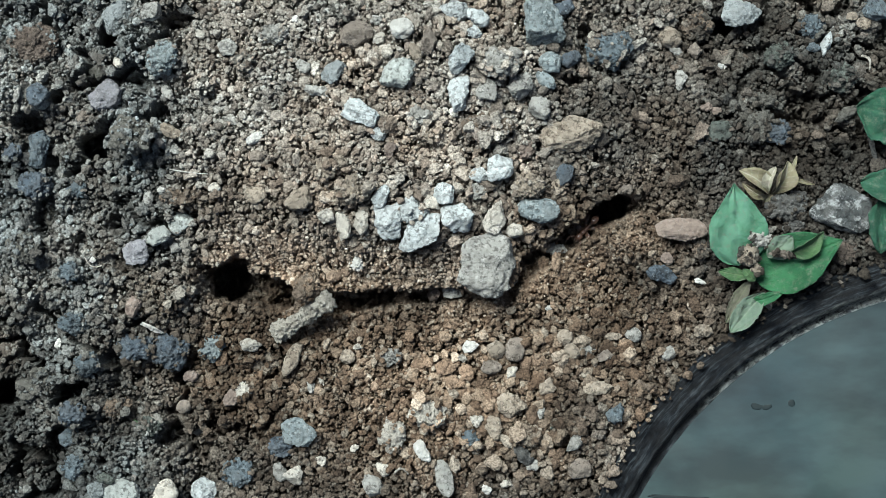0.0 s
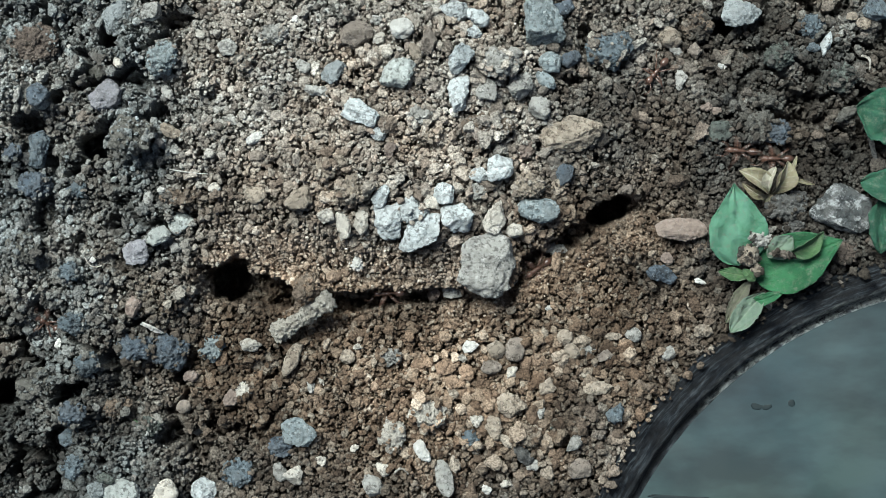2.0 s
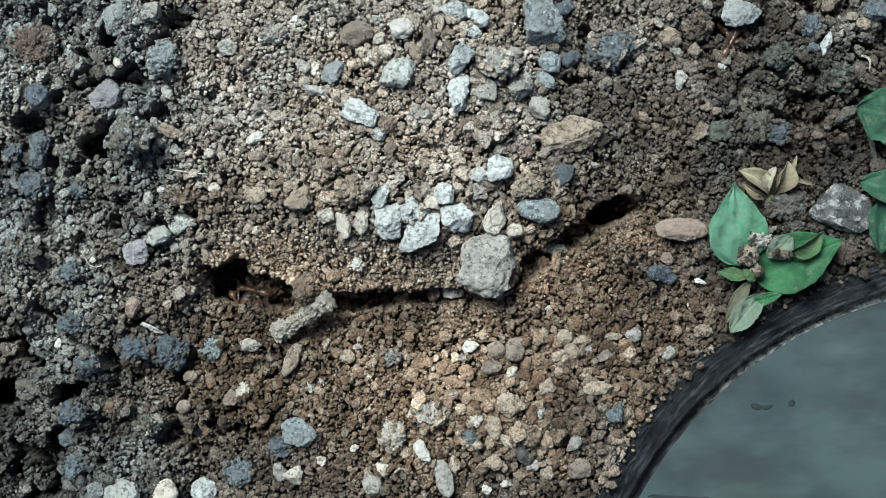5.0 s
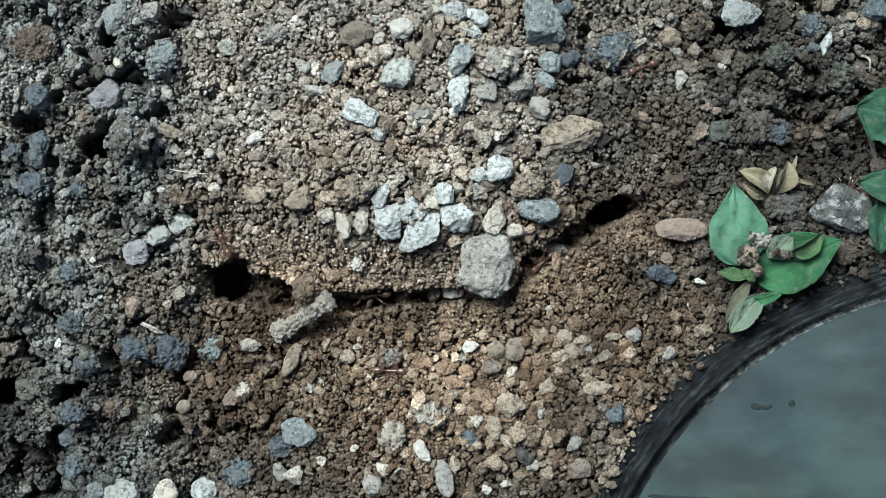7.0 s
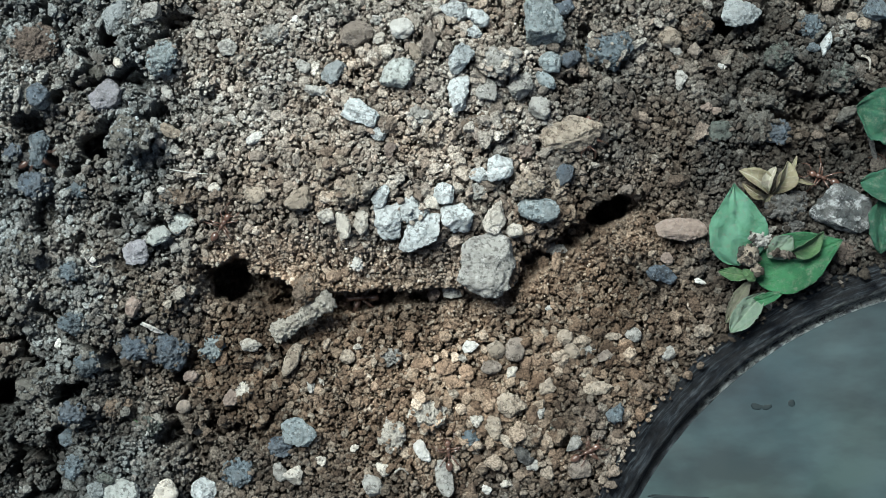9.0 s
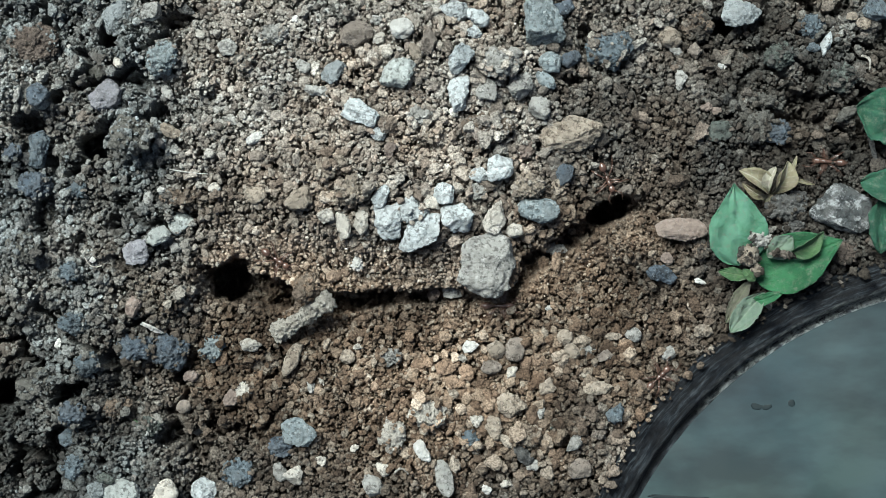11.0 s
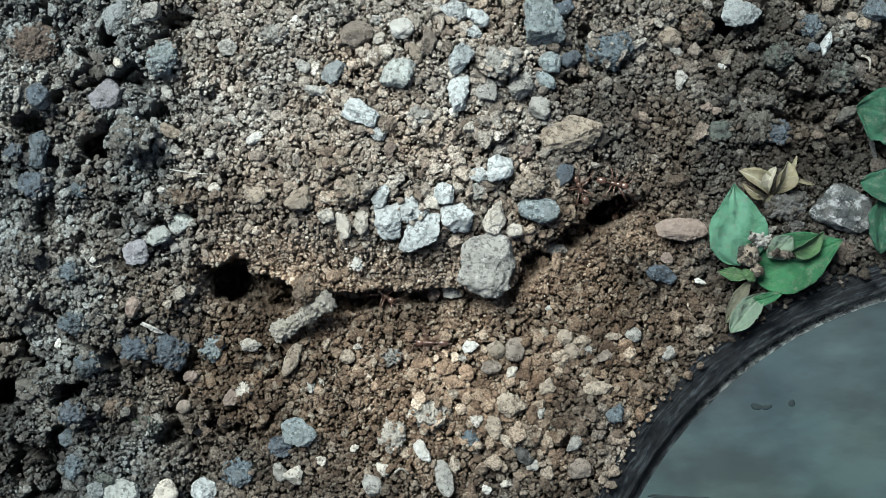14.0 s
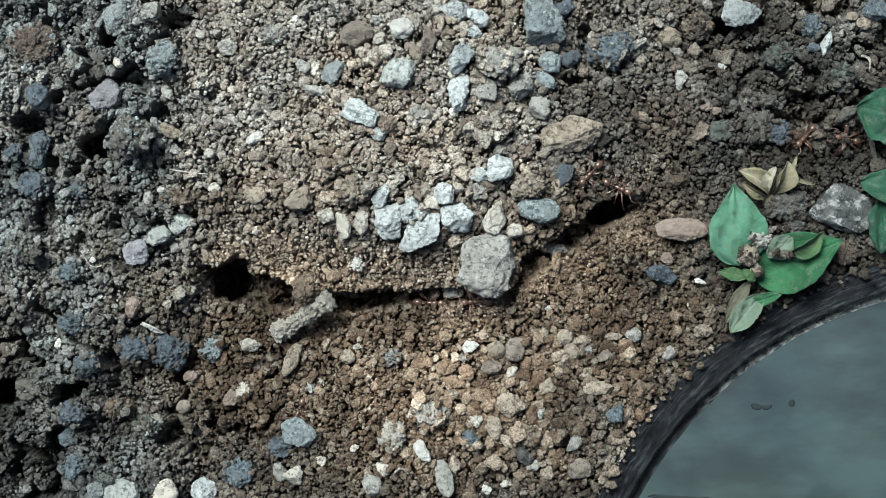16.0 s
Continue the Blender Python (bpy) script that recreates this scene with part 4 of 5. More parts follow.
def ring(profile, steps, wobble=0.0):
    """A profile of (radius, height) in mm, turned round the upright axis; also how far round and across each point lies."""
    bm = bmesh.new()
    rows, rounds, acrosses = [], [], []
    for k in range(steps):
        a = 2 * math.pi * k / steps
        row = []
        for i, (r, z) in enumerate(profile):
            j = noise.noise(Vector((math.cos(a) * 26, math.sin(a) * 26, r * 0.9))) + 0.6 * noise.noise(Vector((math.cos(a) * 95, math.sin(a) * 95, r * 2.2)))
            j *= wobble
            row.append(bm.verts.new(((r + j * 0.6) * math.cos(a) * MM, (r + j * 0.6) * math.sin(a) * MM, (z + j) * MM)))
            rounds.append(a * 14)
            acrosses.append(r * 2.6 + z * 0.8)
        rows.append(row)
    for k in range(steps):
        a, b = rows[k], rows[(k + 1) % steps]
        for i in range(len(profile) - 1):
            bm.faces.new((a[i], b[i], b[i + 1], a[i + 1]))
    return bm, rows, rounds, acrosses


tub = new("tub")
tub.location = (POT_X * MM, POT_Y * MM, 0)
tagged(tub, "round black plastic tub with a flat grey top, sunk in soil", "tub")
RIM_LINE = [(77.4, -14), (77.8, -3), (78.0, -0.6), (77.7, 0.2), (77.2, 0.6), (76.6, 0.8), (76.0, 0.9), (75.4, 1.0), (74.9, 1.2), (74.5, 1.8), (74.0, 2.5),
            (73.5, 2.7), (73.0, 2.5), (72.5, 1.4), (72.0, -0.1), (71.6, -0.4), (71.2, 0.3), (70.9, 1.2)]
bm, rows, rounds, acrosses = ring(RIM_LINE, 1400, 0.5)
rim = part("rim", bm, RIM, tub, "rough scuffed black rim with a worn pale edge")
for key, v in (("along", rounds), ("across", acrosses), ("worn", [{12: 0.4, 13: 0.7, 14: 1.0, 15: 1.0, 16: 1.0, 17: 0.8}.get(i, 0.0) * (0.04 + 0.96 * float(smooth(139, 130, k * 360 / 1400))) for k in range(1400) for i in range(len(RIM_LINE))])):
    rim.data.attributes.new(key, "FLOAT", "POINT").data.foreach_set("value", v)
bm, rows, rounds, acrosses = ring([(71.0, 1.3), (60, 1.4), (30, 1.5), (1, 1.5)], 240)
bm.faces.new([r[-1] for r in rows])
panel = part("panel", bm, PANEL, tub, "smooth dull grey-green plastic top")


def lay_mark(x, y, a, b, turn):
    """A thin, flat dark mark on the tub's top."""
    bm = bmesh.new()
    bmesh.ops.create_icosphere(bm, subdivisions=3, radius=1.0)
    for v in bm.verts:
        k = 1 + 0.35 * noise.noise(v.co * 1.7 + Vector((x, y, 0)))
        v.co = Vector((v.co.x * a * k, v.co.y * b * k + 0.2 * min(a, 1.0) * v.co.x ** 2, v.co.z * 0.02)) * MM
    ob = part("stain", bm, MARK, panel, "thin flat dark mark")
    ob.matrix_basis = pose((x - POT_X) * MM, (y - POT_Y) * MM, 1.4 * MM, 0, 0, turn)


MARK = plastic("mark_plastic", (0.01, 0.018, 0.02), 0.45)
lay_mark(55.3, -27.8, 1.0, 0.5, -8)
lay_mark(57.0, -27.9, 0.9, 0.45, 10)
lay_mark(61.4, -27.2, 0.6, 0.6, 30)
lay_mark(41.5, -43.9, 5.4, 0.45, -3)


# ---------------------------------------------------------------- weeds
def leaf_material(name, dark, light, rib):
    m, n, links, b = material(name, 0.68, 0.25)
    tc = n.new("ShaderNodeTexCoord").outputs["Object"]
    col = ramp(n, links, noise_node(n, links, 230, 4, 0.6, tc), (0.36, dark), (0.64, light))
    col = mix(n, links, attribute(n, "rib"), col, rib)
    dust = ramp(n, links, noise_node(n, links, 750, 6, 0.8, tc), (0.52, (0, 0, 0)), (0.68, (0.6, 0.6, 0.6)))
    col = mix(n, links, dust, col, (0.2, 0.2, 0.16))
    links.new(mix(n, links, 1.0, col, SCALE, "MULTIPLY"), b.inputs["Base Color"])
    b.inputs["Subsurface Weight"].default_value = 0.15
    b.inputs["Subsurface Radius"].default_value = (0.0003, 0.0006, 0.0002)
    bump(n, links, b, noise_node(n, links, 1100, 6, 0.75, tc), 1.0, 0.0006)
    return m


LEAF = leaf_material("green_leaf", (0.065, 0.19, 0.11), (0.135, 0.3, 0.2), (0.135, 0.3, 0.2))
LEAF_DARK = leaf_material("deep_green_leaf", (0.014, 0.065, 0.036), (0.032, 0.11, 0.065), (0.04, 0.12, 0.075))
VIVID = leaf_material("bright_green_leaf", (0.02, 0.095, 0.038), (0.046, 0.175, 0.075), (0.054, 0.185, 0.085))
YOUNG = leaf_material("young_leaf", (0.04, 0.1, 0.04), (0.1, 0.185, 0.08), (0.14, 0.21, 0.1))
WITHERED = leaf_material("withered_leaf", (0.06, 0.06, 0.04), (0.14, 0.14, 0.1), (0.17, 0.17, 0.12))
DUSTY = leaf_material("dusty_leaf", (0.12, 0.17, 0.13), (0.2, 0.27, 0.2), (0.22, 0.28, 0.21))
STRAW = leaf_material("straw", (0.17, 0.145, 0.085), (0.36, 0.325, 0.22), (0.45, 0.43, 0.33))


def blade(name, parent, base, tip, width, mat, label="", arch=0.12, fold=0.25, full=0.42, twist=0.0, seed=1, ragged=1.0, point=0.72):
    """A leaf or petal with a raised midrib and side veins, from its base to its tip (mm); full: where it is broadest."""
    base, tip = Vector(base), Vector(tip)
    way = tip - base
    long = way.length
    ahead = way.normalized()
    side = Vector((0, 0, 1)).cross(ahead).normalized()
    side = Matrix.Rotation(twist, 3, ahead) @ side
    up = ahead.cross(side)
    rows, cols = 40, 24
    bm = bmesh.new()
    ribs = []
    grid = []
    for layer in (0, 1):
        for i in range(rows + 1):
            u = i / rows
            bend = u ** (math.log(0.5) / math.log(full))
            half = width / 2 * max(math.sin(math.pi * bend), 0) ** (0.72 if u < full else point) + 0.05
            row = []
            for j in range(cols + 1):
                v = j / cols * 2 - 1
                edge = 1 + ragged * (0.16 * noise.noise(Vector((u * 4.5, v * 0.8, seed + 7))) + 0.08 * noise.noise(Vector((u * 17, v, seed + 9))))
                vein = abs(((u - abs(v) * 0.22) * 7) % 1 - 0.5) * 2
                rib = max(max(0, 1 - abs(v) * 9), max(0, vein - 0.8) * 3.5 * (1 - abs(v) ** 2))
                h = arch * long * math.sin(math.pi * u) + fold * half * abs(v) ** 1.5 - 0.10 * rib
                h += 0.05 * width * (1 + ragged) * noise.noise(Vector((u * 4, v * 2.2, seed + 3))) - layer * 0.14
                row.append(bm.verts.new((base + ahead * (u * long) + side * (v * half * edge) + up * h) * MM))
                ribs.append(min(1, rib))
            grid.append(row)
    n = rows + 1
    for layer in (0, 1):
        for i in range(rows):
            for j in range(cols):
                a, b = grid[layer * n + i], grid[layer * n + i + 1]
                q = (a[j], b[j], b[j + 1], a[j + 1])
                bm.faces.new(q if layer else q[::-1])
    for i in range(rows):
        for j in (0, cols):
            q = (grid[i][j], grid[i + 1][j], grid[n + i + 1][j], grid[n + i][j])
            bm.faces.new(q if j == 0 else q[::-1])
    bmesh.ops.recalc_face_normals(bm, faces=bm.faces)
    ob = part(name, bm, mat, parent, label)
    ob.data.attributes.new("rib", "FLOAT", "POINT").data.foreach_set("value", ribs)
    return ob


def tube(name, parent, points, radii, mat, label="", sides=10, rough=0.0, seed=0, grain=3.4, run=0.3):
    """A round, slightly uneven rod through points (mm)."""
    bm = bmesh.new()
    pts = [Vector(p) for p in points]
    rows = []
    for k, p in enumerate(pts):
        ahead = (pts[min(k + 1, len(pts) - 1)] - pts[max(k - 1, 0)]).normalized()
        s = ahead.orthogonal().normalized() if abs(ahead.z) > 0.9 else Vector((0, 0, 1)).cross(ahead).normalized()
        t = ahead.cross(s)
        row = []
        for j in range(sides):
            a = 2 * math.pi * j / sides
            w = Vector((k * run, math.cos(a) * grain, math.sin(a) * grain + seed))
            r = radii[k] * (1 + rough * (noise.noise(w) + 0.55 * noise.noise(w * 3.1)))
            row.append(bm.verts.new((p + (s * math.cos(a) + t * math.sin(a)) * r) * MM))
        rows.append(row)
    for a, b in zip(rows, rows[1:]):
        for j in range(sides):
            bm.faces.new((a[j], a[(j + 1) % sides], b[(j + 1) % sides], b[j]))
    bm.faces.new(rows[0][::-1])
    bm.faces.new(rows[-1])
    bmesh.ops.recalc_face_normals(bm, faces=bm.faces)
    return part(name, bm, mat, parent, label)


def curve_points(a, b, c, count):
    a, b, c = Vector(a), Vector(b), Vector(c)
    return [a * (1 - t) ** 2 + b * 2 * t * (1 - t) + c * t * t for t in (k / (count - 1) for k in range(count))]


PALE_STRAW = leaf_material("pale_straw", (0.3, 0.28, 0.2), (0.55, 0.52, 0.42), (0.6, 0.57, 0.48))

weed = new("weed_seedling")
tagged(weed, "small green broad-leaved weed seedling growing beside the tub", "weed")
blade("leaf", weed, (51.6, -2.9, 4.0), (50.6, 11.4, 5.6), 10.6, LEAF, "broad pale green leaf with a blunt tip", 0.06, 0.10, 0.38, 0.12, 1, 0.6, 1.0)
blade("leaf", weed, (55.2, -5.6, 1.2), (69.5, 1.6, 5.6), 10.2, VIVID, "broad green leaf cupped upwards with soil on it", 0.05, 0.34, 0.43, -0.2, 2, 0.6, 1.0)
blade("leaf", weed, (60.4, -0.8, 5.6), (66.0, 3.0, 6.6), 3.4, YOUNG, "yellow-green curled young leaf", 0.16, 0.7, 0.4, 0.5, 3, 0.7)
blade("leaf", weed, (56.6, -1.4, 4.4), (60.8, 2.2, 5.4), 4.2, DUSTY, "grey-green leaf dulled by soil dust", 0.1, 0.2, 0.5, 0.2, 12)
blade("leaf", weed, (53.6, -4.9, 3.4), (48.3, -3.9, 2.9), 2.2, YOUNG, "small pale green leaf", 0.1, 0.3, 0.5, 0.0, 4)
blade("leaf", weed, (54.6, -5.6, 3.6), (52.4, -3.5, 4.3), 1.8, YOUNG, "small pale green leaf", 0.1, 0.3, 0.5, 0.0, 5)
blade("leaf", weed, (56.4, -7.6, 2.6), (50.2, -14.6, 3.7), 4.2, DUSTY, "pale grey-green folded leaf", 0.1, 0.5, 0.55, 0.2, 6)
blade("leaf", weed, (53.2, -9.8, 2.6), (59.4, -7.6, 4.0), 2.0, VIVID, "", 0.1, 0.3, 0.5, 0.0, 7)
blade("leaf", weed, (54.0, -5.6, 2.0), (49.6, -13.0, 3.2), 2.6, WITHERED, "withered olive-brown leaf half", 0.1, 0.4, 0.5, 0.3, 11)
tube("stem", weed, curve_points((56.0, -5.9, -2.4), (55.0, -5.1, 1.3), (53.5, -3.7, 3.9), 9), [0.5 - 0.02 * k for k in range(9)], YOUNG, "short pale green stem")

weed2 = new("weed_seedling")
tagged(weed2, "green weed seedling with rounded leaves overhanging the soil", "weed")
blade("leaf", weed2, (83.2, 21.2, 5.3), (71.8, 24.8, 6.2), 10.5, LEAF_DARK, "rounded green leaf", 0.08, 0.1, 0.52, 0.0, 8)
blade("leaf", weed2, (83.2, 9.4, 5.2), (72.7, 11.7, 4.9), 6.5, LEAF_DARK, "", 0.08, 0.15, 0.5, 0.2, 9)
blade("leaf", weed2, (77.2, 9.0, 3.7), (76.4, -0.8, 4.0), 6.2, LEAF_DARK, "", 0.08, 0.15, 0.45, -0.2, 10)
tube("stem", weed2, curve_points((86.0, 14.2, -1.3), (84.7, 14.9, 3.4), (82.5, 17.5, 7.0), 9), [0.6] * 9, YOUNG)
tube("dry_stalk", weed2, curve_points((75.2, 20.4, 0.8), (75.5, 16.5, 2.8), (77.8, 12.9, -0.1), 12), [0.45 + 0.05 * (k % 2) for k in range(12)], STONE["dark"], "thin grey dry stalk", rough=0.5)

husk = new("dried_flower")
tagged(husk, "dried straw-yellow flower husk lying on the soil", "husk")
blade("petal", husk, (57.6, 9.6, 0.6), (52.0, 13.8, 3.0), 3.4, STRAW, "curled papery straw petal", 0.24, 0.9, 0.55, 0.3, 21, 0.7, 0.6)
blade("petal", husk, (57.2, 9.2, 0.9), (52.6, 11.6, 2.2), 1.5, STRAW, "", 0.3, 0.9, 0.5, -0.4, 22, 0.7)
blade("petal", husk, (57.4, 9.8, 1.4), (58.2, 14.4, 3.6), 1.9, PALE_STRAW, "pale curled inner petal", 0.3, 1.2, 0.6, -0.5, 23, 0.7, 0.5)
blade("petal", husk, (58.2, 9.6, 0.8), (60.6, 15.4, 2.8), 3.5, STRAW, "", 0.2, 0.9, 0.6, 0.4, 24, 0.7, 0.55)
blade("petal", husk, (59.0, 10.0, 0.6), (62.4, 14.8, 1.9), 1.5, STRAW, "", 0.2, 0.8, 0.5, -0.7, 25, 0.7)
blade("petal", husk, (60.6, 12.8, 1.4), (62.2, 16.4, 2.2), 0.7, STRAW, "", 0.2, 0.4, 0.5, 0.1, 28)
blade("petal", husk, (61.0, 12.6, 1.6), (65.4, 11.4, 1.8), 0.6, STRAW, "", 0.2, 0.4, 0.5, 0.2, 27)
tube("calyx", husk, curve_points((56.7, 7.9, -0.6), (57.8, 8.5, -0.1), (58.6, 9.5, 1.0), 6), [0.5, 0.9, 1.1, 1.1, 0.8, 0.4], STRAW, "", rough=0.5)

# ---------------------------------------------------------------- scrap of bark
BARK = stone_material("weathered_bark", (0.36, 0.31, 0.25), (0.86, 0.8, 0.7), (1.05, 1.0, 0.92), 0.8, 0.95)
twig_pts = curve_points((-29.6, -15.2, 2.4), (-24.5, -12.0, 4.6), (-19.6, -8.8, 8.2), 80)
twig = tube("bark_scrap", None, twig_pts, [1.15 + 0.2 * math.sin(k * 0.16) + 0.25 * math.sin(k * 0.07 + 1) + 0.008 * k - (0.5 if k in (0, 79) else 0) for k in range(80)],
            BARK, "", 72, 0.5, 5, 2.4, 0.15)
tagged(twig, "rough grey scrap of bark bridging the ant trench", "bark")


# ---------------------------------------------------------------- stray fibres
def fibre(a, b, c, thick, mat, label):
    ob = tube("root_fibre", None, curve_points(a, b, c, 14), [thick * (1 - 0.04 * k) for k in range(14)], mat, "", 8, 0.5, 3)
    return tagged(ob, label, "fibre", "stray fibres")


fibre((-47.6, 13.9, 5.1), (-44.4, 13.2, 6.8), (-40.8, 13.0, 6.2), 0.16, STONE["white"], "thin white root fibre lying on the soil")
fibre((-54.8, -30.1, 0.3), (-52.8, -30.6, 3.4), (-51.1, -32.4, 4.4), 0.18, YOUNG, "thin pale green fibre lying on the soil")
fibre((-8.5, -39.4, 2.4), (-7.3, -37.4, 4.1), (-6.1, -39.5, 3.1), 0.28, STONE["cream"], "small curled cream root fibre")
fibre((-52.4, -12.9, 5.0), (-50.3, -13.5, 5.6), (-48.9, -14.8, 2.9), 0.26, STONE["white"], "short white root fibre among dark soil")
fibre((-58.4, -2.8, 10.5), (-60.4, -3.8, 10.0), (-61.4, -1.4, 10.0), 0.15, STONE["cream"], "thin pale root fibre in dark soil")
fibre((74.1, 34.1, 0.0), (75.7, 34.1, 1.6), (75.0, 31.5, 1.8), 0.32, STONE["cream"], "curled pale husk fibre on the soil")


# ---------------------------------------------------------------- ants
def ant_material():
    m, n, links, b = material("ant_shell", 0.25, 0.6)
    tc = n.new("ShaderNodeTexCoord").outputs["Object"]
    links.new(ramp(n, links, noise_node(n, links, 900, 3, 0.6, tc), (0.35, (0.036, 0.02, 0.015)), (0.7, (0.085, 0.046, 0.033))), b.inputs["Base Color"])
    return m


SHELL = ant_material()


def lump(blobs, level=3):
    """Rounded body piece out of overlapping egg shapes: centre x, z and half sizes (mm)."""
    bm = bmesh.new()
    for x, z, a, b, c in blobs:
        made = bmesh.ops.create_icosphere(bm, subdivisions=level, radius=1.0)["verts"]
        for v in made:
            taper = 1 + 0.18 * v.co.x
            v.co = Vector((x + v.co.x * a, v.co.y * b * taper, z + v.co.z * c * taper)) * MM
    return bm


def limb(points, radii):
    me = tube("limb", None, points, radii, SHELL, "", 7)
    bm = bmesh.new()
    bm.from_mesh(me.data)
    bpy.data.objects.remove(me)
    return bm


def build_ant():
    ant = new("ant")
    tagged(ant, "reddish-brown glossy ant walking on the soil", "ant", "ants on the trail")
    ant.scale = (1.08, 1.08, 1.08)
    head = part("head", lump([(1.95, 0.25, 0.62, 0.52, 0.42), (2.35, 0.12, 0.3, 0.3, 0.22)]), SHELL, ant)
    for s in (-1, 1):
        part("antenna", limb([(2.3, 0.2 * s, 0.35), (2.75, 0.75 * s, 0.75), (3.1, 1.15 * s, 0.7), (3.7, 1.15 * s, 0.35), (4.3, 0.95 * s, 0.0)],
                             [0.07, 0.08, 0.07, 0.08, 0.09]), SHELL, head)
        part("mandible", limb([(2.5, 0.25 * s, 0.05), (2.8, 0.22 * s, -0.02), (2.95, 0.04 * s, -0.05)], [0.12, 0.1, 0.03]), SHELL, head)
    part("thorax", lump([(0.95, 0.32, 0.6, 0.4, 0.42), (0.2, 0.2, 0.65, 0.32, 0.34)]), SHELL, ant)
    part("waist", lump([(-0.62, 0.18, 0.22, 0.2, 0.28), (-0.98, 0.16, 0.2, 0.24, 0.28)], 2), SHELL, ant)
    part("gaster", lump([(-1.85, 0.22, 0.85, 0.62, 0.58)]), SHELL, ant, "glossy dark rounded rear body")
    for s in (-1, 1):
        for x, dx in ((1.0, 1.1), (0.5, 0.1), (0.05, -1.3)):
            reach = 1.0 + 0.12 * abs(dx)
            leg = part("leg", limb([(0, 0, 0), (0.25 * dx, 0.45 * s, 0.1), (0.75 * dx, 1.25 * s * reach, 0.75), (1.1 * dx, 1.7 * s * reach, -0.1),
                                    (1.35 * dx, 2.0 * s * reach, -0.75), (1.75 * dx, 2.3 * s * reach, -0.85)], [0.12, 0.13, 0.1, 0.075, 0.055, 0.035]), SHELL, ant)
            leg.location = (x * MM, 0.28 * s * MM, 0.1 * MM)
    return ant


def soft_land(x, y):
    """The lie of the land as an ant's legs feel it."""
    return np.mean([np.maximum(land(x + a, y + b), -9.0) for a in (-1.3, 0, 1.3) for b in (-1.3, 0, 1.3)], 0)


def crawl(ant, way):
    """Keys an ant along a way of (seconds, x, y, how far down a burrow) in mm, with a walking gait."""
    t = np.array([p[0] for p in way])
    x, y, d = (np.array([p[k] if len(p) > k else 0.0 for p in way]) for k in (1, 2, 3))
    times = [k / 10 for k in range(161)]
    place = lambda q: (float(np.interp(q, t, x)), float(np.interp(q, t, y)), float(np.interp(q, t, d)))
    even = lambda q: np.mean([place(q + k) for k in (-0.15, -0.05, 0.05, 0.15)], 0)
    spots = [even(q) for q in times]
    trail = np.array(spots)
    heights = (soft_land(trail[:, 0], trail[:, 1]) - trail[:, 2] + 1.25).tolist()
    heading = None
    rows, moving = [], []
    for k, q in enumerate(times):
        a, b = even(q - 0.25), even(q + 0.25)
        dx, dy = b[0] - a[0], b[1] - a[1]
        go = math.hypot(dx, dy)
        aim = math.atan2(dy, dx)
        if heading is None:
            j = k
            while go < 1.2 and j < 160:
                j += 1
                a, b = even(times[j] - 0.25), even(times[j] + 0.25)
                dx, dy = b[0] - a[0], b[1] - a[1]
                go, aim = math.hypot(dx, dy), math.atan2(dy, dx)
            heading = aim
        turn = (aim - heading + math.pi) % (2 * math.pi) - math.pi
        heading += max(-0.7, min(0.7, turn)) * min(1.0, go / 2.5)
        z0, z1 = heights[max(k - 2, 0)], heights[min(k + 2, 160)]
        slope = math.atan2(z1 - z0, max(go, 1.5) * 1.0)
        slope = max(-0.7, min(0.7, slope))
        wag = 0.06 * math.sin(k * 2.1)
        rows.append((q, Matrix.Translation((spots[k][0] * MM, spots[k][1] * MM, heights[k] * MM))
                     @ Matrix.Rotation(heading + wag, 4, "Z") @ Matrix.Rotation(-slope, 4, "Y")))
        moving.append(go > 0.8)
    walk(ant, rows)
    legs = [o for o in ant.children if o.name.startswith("leg")]
    for j, leg in enumerate(legs):
        rest = leg.location.copy()
        s = 1 if j in (0, 2, 4) else -1
        gait = []
        for k, q in enumerate(times):
            step = (1 if k % 2 else -1) * s * (0.32 if moving[k] else 0.05)
            if k in (0, 160) or moving[k] or moving[max(k - 1, 0)]:
                gait.append((q, Matrix.Translation(rest) @ Matrix.Rotation(step, 4, "Z") @ Matrix.Rotation(0.12 * step, 4, "X")))
        walk(leg, gait)


def motions():
    first = build_ant()
    ways = WAYS
    ants = [first] + [copy_thing(first, pose(0, 0, 0)) for _ in ways[1:]]
    for ant, course in zip(ants, ways):
        crawl(ant, course)


# the ants' ways: seconds, x, y and how far down a burrow (mm)
WAYS = []


def way(*points):
    WAYS.append(points)


way((0, 47.5, 49.8), (0.4, 45.1, 42.1), (0.8, 42.2, 36.5), (1, 40.9, 35.0), (1.4, 39.8, 33.5), (1.7, 38.2, 31.8), (2.1, 37.5, 31.3), (2.4, 35.6, 28.0),
    (3, 35.1, 24.8), (3.6, 35.7, 21.2), (3.9, 35.1, 16.3), (4.2, 34.4, 12.7), (4.6, 33.6, 8.9), (5, 32.9, 8.5, 6), (5.6, 32.7, 8.6, 20), (16, 32.7, 8.6, 20))
way((0, 85.3, 14.0), (0.6, 73.3, 17.5), (0.8, 69.7, 17.5), (1.2, 66.0, 16.9), (1.6, 62.6, 16.3), (1.8, 58.1, 16.8), (2.1, 50.0, 17.6), (2.4, 43.7, 16.7),
    (2.7, 36.1, 13.6), (3, 33.9, 10.6), (3.3, 32.9, 9.8), (3.6, 33.1, 8.8), (3.9, 32.8, 8.4, 1), (4.4, 32.7, 8.3, 10), (5, 32.7, 8.3, 22), (16, 32.7, 8.3, 22))
